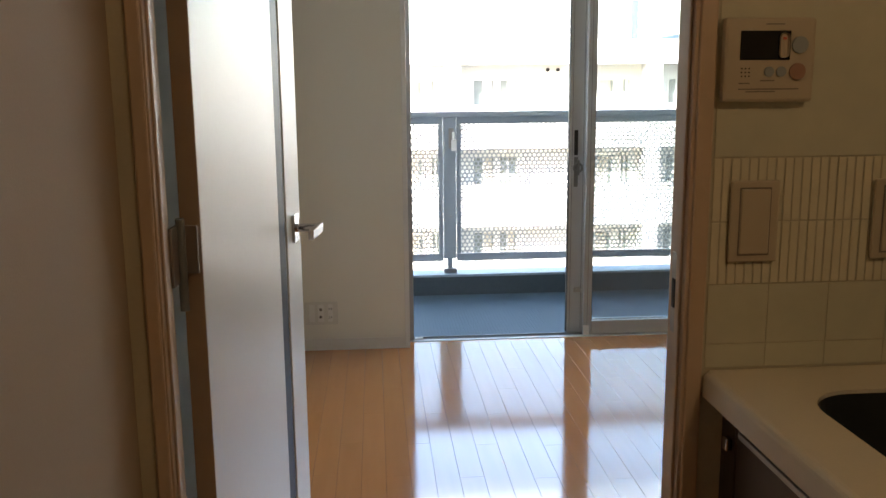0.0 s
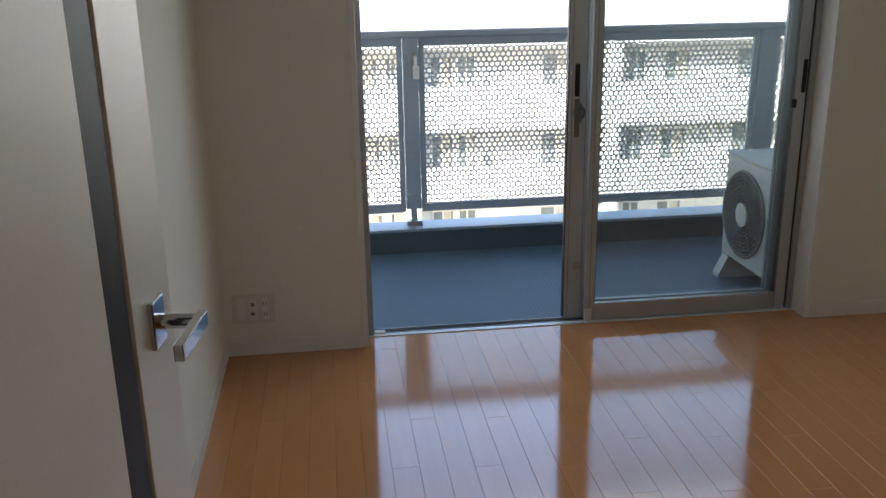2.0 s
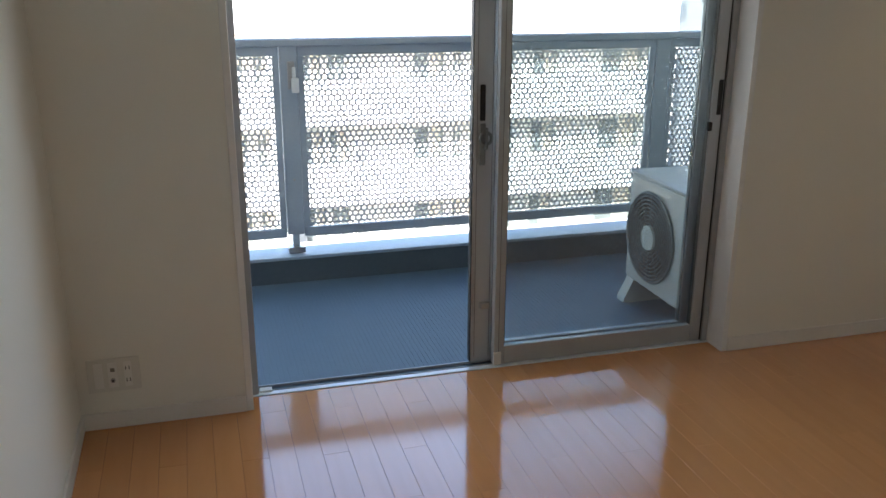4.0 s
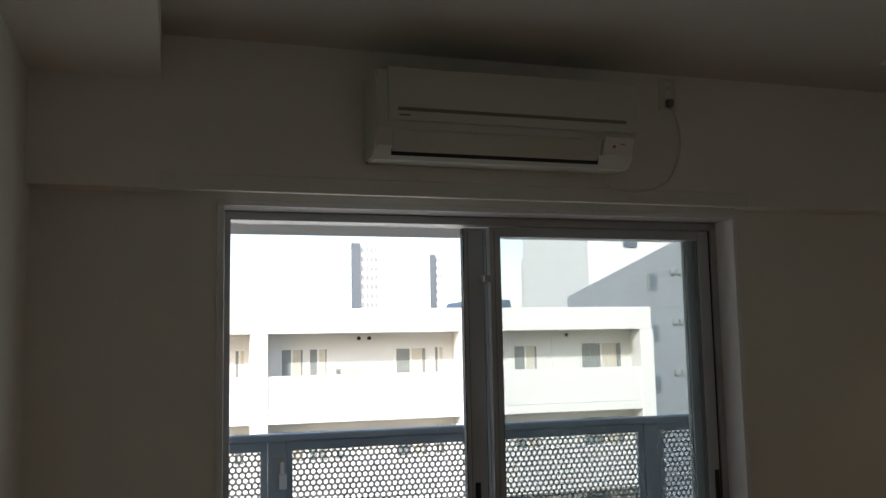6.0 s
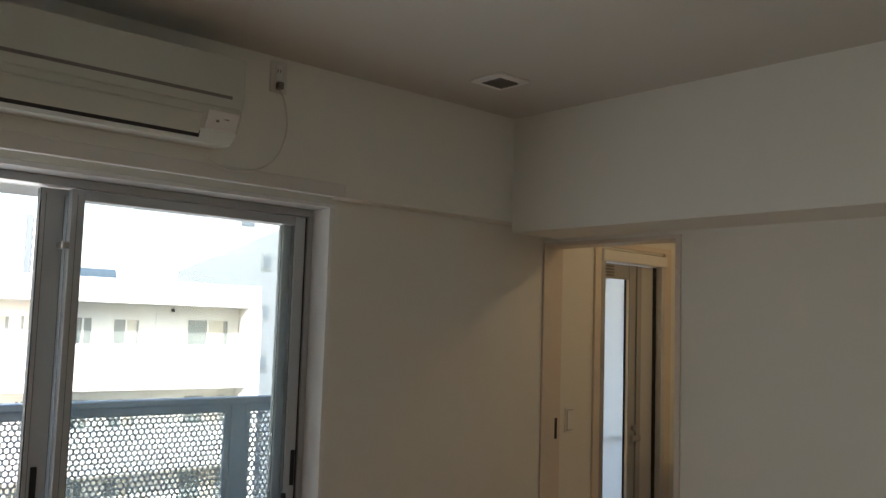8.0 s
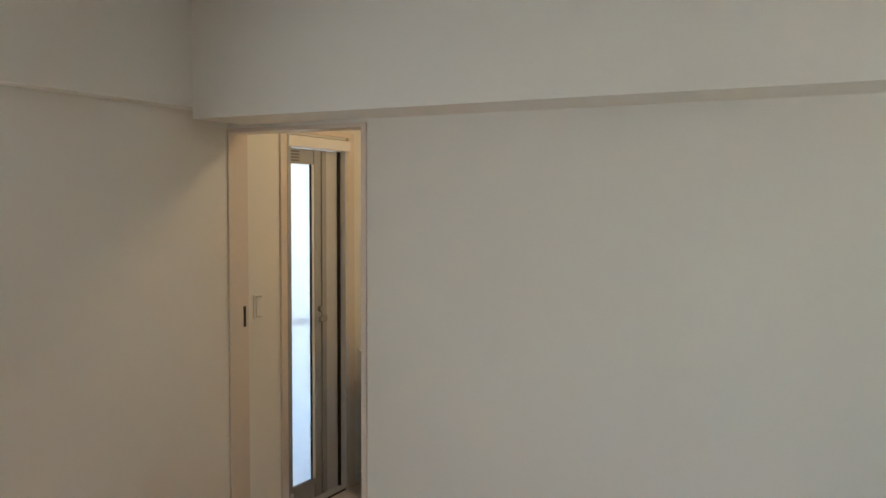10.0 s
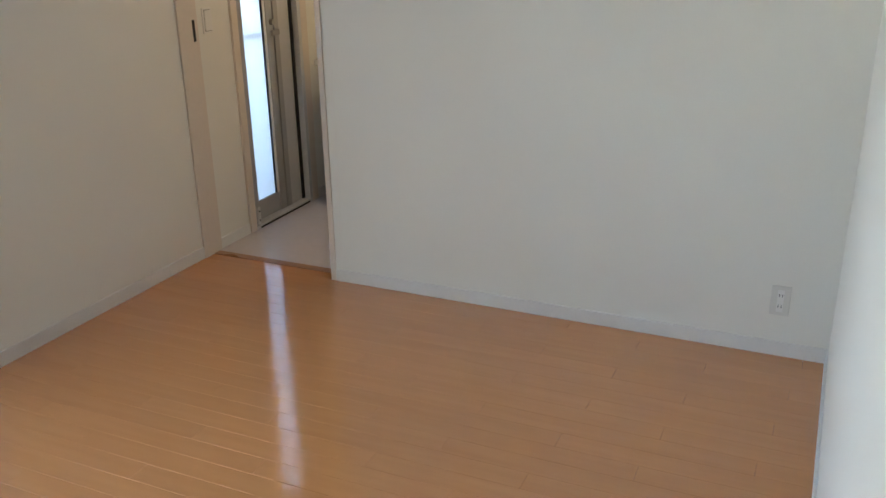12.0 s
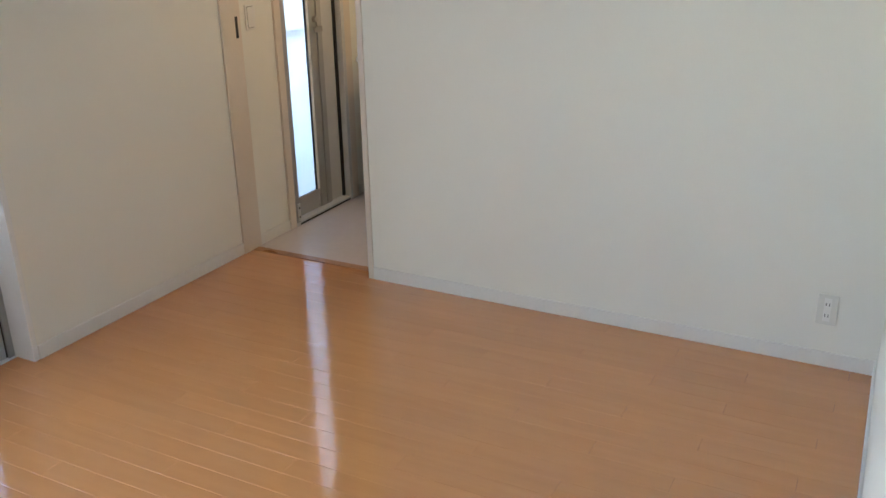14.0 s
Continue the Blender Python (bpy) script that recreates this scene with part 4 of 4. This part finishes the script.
bottom_pts = rounded(sx0 + 0.02, sx1 - 0.02, sy0 + 0.02, sy1 - 0.02, 0.075)
va, vb = [bm.verts.new((x, y, cz - 0.006)) for x, y in inner_pts], [bm.verts.new((x, y, cz - 0.19)) for x, y in bottom_pts]
for i in range(len(va)):
    j = (i + 1) % len(va)
    bm.faces.new((va[i], va[j], vb[j], vb[i]))
bm.faces.new(vb)
sink = tagged(part("kitchen_sink", bm, M_SINK, smooth=False), "dark rounded kitchen sink set in the worktop", "sink")
part("drain", rod(bmesh.new(), (1.26, 1.03, cz - 0.188), 0.055, 0.004, "z", 32), M_STEEL, sink)

cab_edges = [-0.75, -0.13, 0.49, 1.10, 1.455]
for i in range(4):
    y0, y1 = cab_edges[i], cab_edges[i + 1]
    cab = thing("base_cabinet", (1.26, (y0 + y1) / 2, 0), "dark walnut kitchen base cabinet under the worktop", "cabinet", "kitchen base cabinets")
    part("body", B(1.015, 1.56, y0 + 0.001, y1 - 0.001, 0.10, 0.60), M_CABINET, cab)
    front_ob = part("door", B(0.992, 1.013, y0 + 0.003, y1 - 0.003, 0.11, 0.791, bevel=0.002), M_CABINET, cab)
    part("handle", B(0.980, 0.9915, y0 + 0.03, y1 - 0.03, 0.765, 0.775, bevel=0.002), M_STEEL, front_ob)
    part("plinth", B(1.03, 1.56, y0 + 0.001, y1 - 0.001, 0.0, 0.0995), M_BLACK, cab)
filler = tagged(part("end_filler", B(0.992, 1.03, 1.458, 1.517, 0.0, 0.797, bevel=0.002), M_CABINET), "dark walnut filler strip beside the wall", "filler")
part("towel_clip", B(0.980, 0.992, 1.467, 1.485, 0.723, 0.745, bevel=0.003), M_CHROME, filler, "small chrome catch")

# tiled end wall: field tiles above and below two courses of finger tiles
TX0, TX1, TY = DX1 + 0.040, 1.565, KS - 0.004
tile_cache = {}


def tile(w, h, mat, depth=0.006):
    key = (round(w, 4), round(h, 4), mat.name)
    if key not in tile_cache:
        tile_cache[key] = mesh_of("tile", box(bmesh.new(), -w / 2, w / 2, -depth, 0, -h / 2, h / 2, bevel=0.0006, segments=1), mat)
    return tile_cache[key]


def lay(name, mesh, x, z, proud=0.0):
    ob = new(name, mesh)
    ob.matrix_basis = Matrix.Translation((x, TY - proud, z))
    ob.parent = wall_tiled
    return ob


pitch = 0.0150
for row_z in (1.0500, 1.1555):
    count = int((TX1 - TX0) / pitch)
    for i in range(count):
        lay("finger_tile", tile(pitch - 0.0022, 0.1035, M_KITKAT, 0.0018), TX0 + pitch * (i + 0.5), row_z, 0.0004 * ((i * 7) % 3))
field = 0.1045
for z0, z1, step in ((0.852, 0.8935, field), (0.8945, 0.9965, field), (1.209, 1.467, 0.60), (1.468, 1.752, 0.60)):
    x = TX0
    while x < TX1 - 0.02:
        w = min(step, TX1 - x)
        lay("field_tile", tile(w - 0.0008, z1 - z0 - 0.0008, M_TILE, 0.0018), x + w / 2, (z0 + z1) / 2)
        x += step

# switches and the water-heater remote on the tiles
sw = wall_plate("light_switch", "ivory wide rocker switch on the kitchen tiles", "switch", (1.026, TY - 0.006, 1.104), 0, 1, "switch", M_IVORY)
sw.scale = (1.18, 1.0, 1.12)
sw = wall_plate("light_switch", "ivory wide rocker switch on the kitchen tiles", "switch", (1.270, TY - 0.006, 1.104), 0, 1, "switch", M_IVORY)
sw.scale = (1.18, 1.0, 1.12)
rc = thing("heater_remote", (1.149, TY - 0.006, 1.30), "ivory water-heater remote panel with black display", "control panel")
py = TY - 0.006
part("case", B(1.075, 1.223, py - 0.018, py, 1.302, 1.432, bevel=0.005), M_IVORY, rc)
part("display", B(1.100, 1.181, py - 0.0195, py - 0.017, 1.367, 1.412, bevel=0.001), M_LCD, rc, "black display")
part("rocker_key", B(1.162, 1.177, py - 0.022, py - 0.019, 1.370, 1.408, bevel=0.006), M_IVORY, rc)
part("red_mark", B(1.1665, 1.1725, py - 0.0228, py - 0.0218, 1.398, 1.402), M_RED, rc)
part("round_key", rod(bmesh.new(), (1.196, py - 0.019, 1.390), 0.013, 0.004, "y", 28), M_BLUEG, rc, "blue-grey round key")
part("round_key", rod(bmesh.new(), (1.194, py - 0.019, 1.349), 0.013, 0.004, "y", 28), M_KEY, rc, "muted reddish round key")
for x in (1.148, 1.168):
    part("round_key", rod(bmesh.new(), (x, py - 0.019, 1.349), 0.008, 0.003, "y", 20), M_BLUEG, rc)
for i in range(3):
    for j in range(3):
        part("speaker_hole", rod(bmesh.new(), (1.104 + i * 0.006, py - 0.0182, 1.342 + j * 0.006), 0.0013, 0.001, "y", 8), M_BLACK, rc)
for x0, x1, z in ((1.140, 1.170, 1.422), (1.100, 1.118, 1.331), (1.135, 1.158, 1.335), (1.100, 1.198, 1.322), (1.112, 1.160, 1.318)):
    part("print_bar", B(x0, x1, py - 0.0185, py - 0.0178, z - 0.001, z + 0.001), M_PRINT, rc)
for ob in rc.children:
    ob.matrix_basis = Matrix.Translation((-0.118, 0, -0.004))


# ---- the block across the way ----
ground = structure("ground", B(-3000, 3000, 6.5, 4000, -22.5, -22), M_GROUND, "grey street and yards far below", "ground")
FY, BASE_Z, STOREY = 33.0, 1.16, 2.97
flats = thing("apartment_building", (4, FY, -22), "cream apartment block with recessed balconies", "building")
FX0, FX1 = -27.0, 19.31
COLS = (-26.7, -19.1, -11.5, -3.9, 3.60, 11.22, 18.80)
part("roof_band", B(FX0, FX1, FY - 0.06, FY + 9, 2.63, 3.51, bevel=0.02), M_FACADE, flats)
part("back_wall", B(FX0, FX1, FY + 1.4, FY + 9, -22, 2.63), M_FACADE_IN, flats)
for x in COLS:
    part("column", B(x, x + 0.6, FY - 0.05, FY + 0.6, -22, 2.63, bevel=0.02), M_FACADE, flats)
for x in COLS[:-1] + (18.95,):
    part("party_wall", B(x + 0.2, x + 0.4, FY + 0.62, FY + 1.4, -22, 2.62), M_FACADE_IN, flats)
slab_mesh = mesh_of("slab", B(FX0, FX1, FY - 0.02, FY + 1.4, -0.50, -0.18, bevel=0.01), M_FACADE)
parapet_mesh = mesh_of("parapet", B(FX0 + 0.1, FX1 - 0.1, FY + 0.02, FY + 0.14, -0.165, 1.16, bevel=0.01), M_FACADE)
FLOORS = 8


def shared(name, mesh, at, parent, label=""):
    ob = new(name, mesh)
    ob.parent = parent
    ob.matrix_parent_inverse = parent.matrix_basis.inverted()
    ob.matrix_basis = Matrix.Translation(at)
    if label:
        tagged(ob, label)
    return ob


WY = FY + 1.4
frame_w = {}


def far_window(x0, x1, z0, z1, k, curtain):
    key = (x1 - x0, z1 - z0)
    if key not in frame_w:
        w, h = key
        bm = B(0, w, -0.05, 0.01, 0, 0.06)
        box(bm, 0, w, -0.05, 0.01, h - 0.06, h)
        for xx in (0, w / 2 - 0.04, w - 0.06):
            box(bm, xx, xx + 0.07, -0.05, 0.01, 0.06, h - 0.06)
        frame_w[key] = (mesh_of("window", bm, M_PLASTIC), mesh_of("pane", B(0.06, w / 2 - 0.04, -0.03, -0.01, 0.06, h - 0.06), M_WINDARK),
                        mesh_of("pane", B(w / 2 + 0.03, w - 0.06, -0.03, -0.01, 0.06, h - 0.06), M_WINDARK),
                        mesh_of("curtain", B(w / 2 + 0.03, w * 0.86, -0.04, -0.031, 0.06, h - 0.06), M_CURTAIN))
    f, p1, p2, c = frame_w[key]
    w_ob = shared("window", f, (x0, WY - 0.001, z0 - STOREY * k), flats)
    for name, m in (("pane", p1), ("pane", p2)) + ((("curtain", c),) if curtain else ()):
        o = new(name, m)
        o.parent = w_ob


far_ac = mesh_of("outdoor_unit", B(0, 0.75, -0.7, -0.4, 0, 0.62, bevel=0.02), M_OUTAC)
partition = mesh_of("balcony_partition", B(0, 0.05, -0.8, 0.0, 0, 1.75), M_FACADE)
pipe_mesh = mesh_of("drain_pipe", rod(bmesh.new(), (0, -0.05, 1.1), 0.03, 2.5, "z", 10), M_FACADE_IN)
vent_mesh = mesh_of("vent_cap", rod(bmesh.new(), (0, -0.05, 0), 0.07, 0.1, "y", 14), M_BLACK)
for k in range(FLOORS):
    z = -STOREY * k
    shared("slab", slab_mesh, (0, 0, z), flats)
    shared("parapet", parapet_mesh, (0, 0, z), flats)
    for bay in (-3.9, 3.6):
        o = bay - 3.6
        far_window(o + 4.77, o + 5.66, -0.15, 2.12, k, True)
        far_window(o + 5.80, o + 6.55, -0.15, 2.12, k, k % 2 == 0)
        far_window(o + 9.08, o + 10.36, 0.45, 2.09, k, True)
        far_window(o + 10.62, o + 11.05, -0.15, 2.12, k, k % 3 == 0)
        shared("balcony_partition", partition, (o + 6.65, WY, -0.18 + z), flats)
        shared("outdoor_unit", far_ac, (o + 6.9, WY, 0.75 + z if k == 0 else -0.18 + z), flats, "beige outdoor unit on the balcony")
        for dx in (7.71, 8.11):
            shared("vent_cap", vent_mesh, (o + dx, WY, 2.45 + z), flats)
    far_window(12.45, 13.20, -0.15, 2.12, k, False)
    far_window(13.90, 14.98, 0.45, 2.09, k, True)
    far_window(16.84, 18.72, 0.45, 2.15, k, True)
    shared("outdoor_unit", far_ac, (15.2, WY, -0.18 + z), flats, "beige outdoor unit on the balcony")
    shared("vent_cap", vent_mesh, (16.25, WY, 2.45 + z), flats)
    shared("drain_pipe", pipe_mesh, (15.6, WY, z), flats, "thin wall pipe")
flats.matrix_basis = Matrix.Translation((3.43, FY, -22.56))

# neighbour with a slanting roof line, its shade painted blue-grey, and a tall white block behind it
side = thing("grey_building", (23, 41, -22), "slab block with slanting roof line, shade painted as blue-grey", "building")
bm = prism(bmesh.new(), [(18.9, -22), (34.0, -22), (34.0, 11.0), (25.14, 6.72), (20.07, 4.36), (18.9, 3.8)], 41.0, 50.0)
for v in bm.verts:
    if v.co.y > 45:
        v.co.x += 5.6          # the block stands askew to the street
part("wall", bm, M_FACADE_SHADE, side)
for i in range(6):
    w_ob = part("window", B(23.35, 23.90, 40.93, 40.99, 4.15 - i * 2.55, 5.02 - i * 2.55), M_WINDARK, side)
    part("pane", B(23.42, 23.83, 40.90, 40.929, 4.24 - i * 2.55, 4.93 - i * 2.55), M_TOWER_DK, w_ob)
    for dx in (0, 0.38):
        part("vent_cap", B(24.66 + dx, 24.83 + dx, 40.8, 40.99, 4.95 - i * 2.55, 5.22 - i * 2.55, bevel=0.03), M_WINDARK, side)
    part("joint", B(19.0, 33.0, 40.985, 40.999, 3.25 - i * 2.55, 3.28 - i * 2.55), M_GRILLE, side)
# block added only to give the bright white area beside the grey one
white = thing("white_building", (39, 62, -22), "white slab block added as the bright area behind", "building")
part("wall", B(30.6, 48, 62, 75, -22, 18), M_TOWER, white)
part("roof_tank", B(33.6, 34.8, 61.9, 61.99, 8.8, 9.8), M_TOWER_DK, white)


def tower(x0s, x1s, tops, dist, dark, label, side_share=0.3):
    """A distant tower: body, a side strip with shade painted in and rows of window bands."""
    x0, x1, zt = 0.43 + x0s * dist, 0.43 + x1s * dist, 1.55 + tops * dist
    y = 1.65 + dist
    t = thing("tower_block", ((x0 + x1) / 2, y, -22), label, "tower", "distant towers")
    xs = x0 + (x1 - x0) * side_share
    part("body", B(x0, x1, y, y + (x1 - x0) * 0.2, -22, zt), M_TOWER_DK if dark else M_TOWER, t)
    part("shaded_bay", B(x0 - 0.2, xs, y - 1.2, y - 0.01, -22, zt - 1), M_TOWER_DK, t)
    bands = bmesh.new()
    z = zt - 4
    while z > zt - 0.11 * dist:
        for q in range(4):
            xa = xs + (x1 - xs) * (0.1 + q * 0.23)
            box(bands, xa, xa + (x1 - xs) * 0.13, y - 0.3, y - 0.02, z, z + 1.6)
        z -= 3.2
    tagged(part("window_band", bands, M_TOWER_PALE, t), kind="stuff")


tower(0.1983, 0.2300, 0.1227, 300, False, "slim white residential tower", 0.28)
tower(0.2930, 0.3090, 0.1102, 340, False, "pale residential tower in haze", 0.35)
tower(0.4117, 0.4507, 0.1035, 320, False, "white tower with a side darkened as shade", 0.36)
tower(0.4527, 0.4995, 0.1300, 230, True, "grey slab tower with small windows", 0.35)
low = thing("blue_roofed_hall", (55, 150, -22), "low building with a blue roof", "building")
bm = prism(bmesh.new(), [(50.0, -22), (59.6, -22), (59.6, 5.5), (58.7, 9.5), (51.6, 9.5), (50.0, 6.0)], 150, 165)
part("roof", bm, M_BLUEROOF, low)

# ---- floor strips, last ----
floor = structure("floor", B(XW, XE + 0.06, YS - 0.10, YN, -0.1, -0.012), M_BLACK, "orange-brown lacquered maple strip floor", "floor")
kfloor = structure("floor_kitchen", B(XW, 1.57, -1.6, YS - 0.10, -0.1, 0.0), M_FLOOR, "orange-brown lacquered maple strip floor of the kitchen", "floor")
PW, PL = XE / 44, 0.909
plank_cache = {}


def plank_mesh(length):
    key = round(length, 3)
    if key not in plank_cache:
        plank_cache[key] = mesh_of("strip", box(bmesh.new(), 0.0003, PW - 0.0003, 0.0003, length - 0.0003, -0.012, 0, bevel=0.0004, segments=1), M_FLOOR)
    return plank_cache[key]


FS = YS - 0.10
for i in range(44):
    y = FS - (0.303 * ((i * 2) % 3) + 0.0303 * ((i // 3) % 5))
    end = YW + 0.0515 if WX0 < PW * i and PW * (i + 1) < WX1 else YN
    while y < end - 0.005:
        a, b = max(y, FS), min(y + PL, end)
        if b - a > 0.01:
            ob = new("floor_strip", plank_mesh(b - a))
            ob.matrix_basis = Matrix.Translation((PW * i, a, 0))
            ob.parent = floor
        y += PL
first, last = PW * math.ceil(WX0 / PW), PW * math.floor(WX1 / PW)
part("floor_strip", B(WX0, first - 0.0003, YN + 0.0003, YW + 0.0515, -0.012, 0), M_FLOOR, floor)
part("floor_strip", B(last + 0.0003, WX1, YN + 0.0003, YW + 0.0515, -0.012, 0), M_FLOOR, floor)
for k in range(2):
    part("floor_strip", B(XE + 0.0003 + k * 0.03, XE + 0.0297 + k * 0.03, OY0, OY1, -0.012, 0), M_FLOOR, floor)
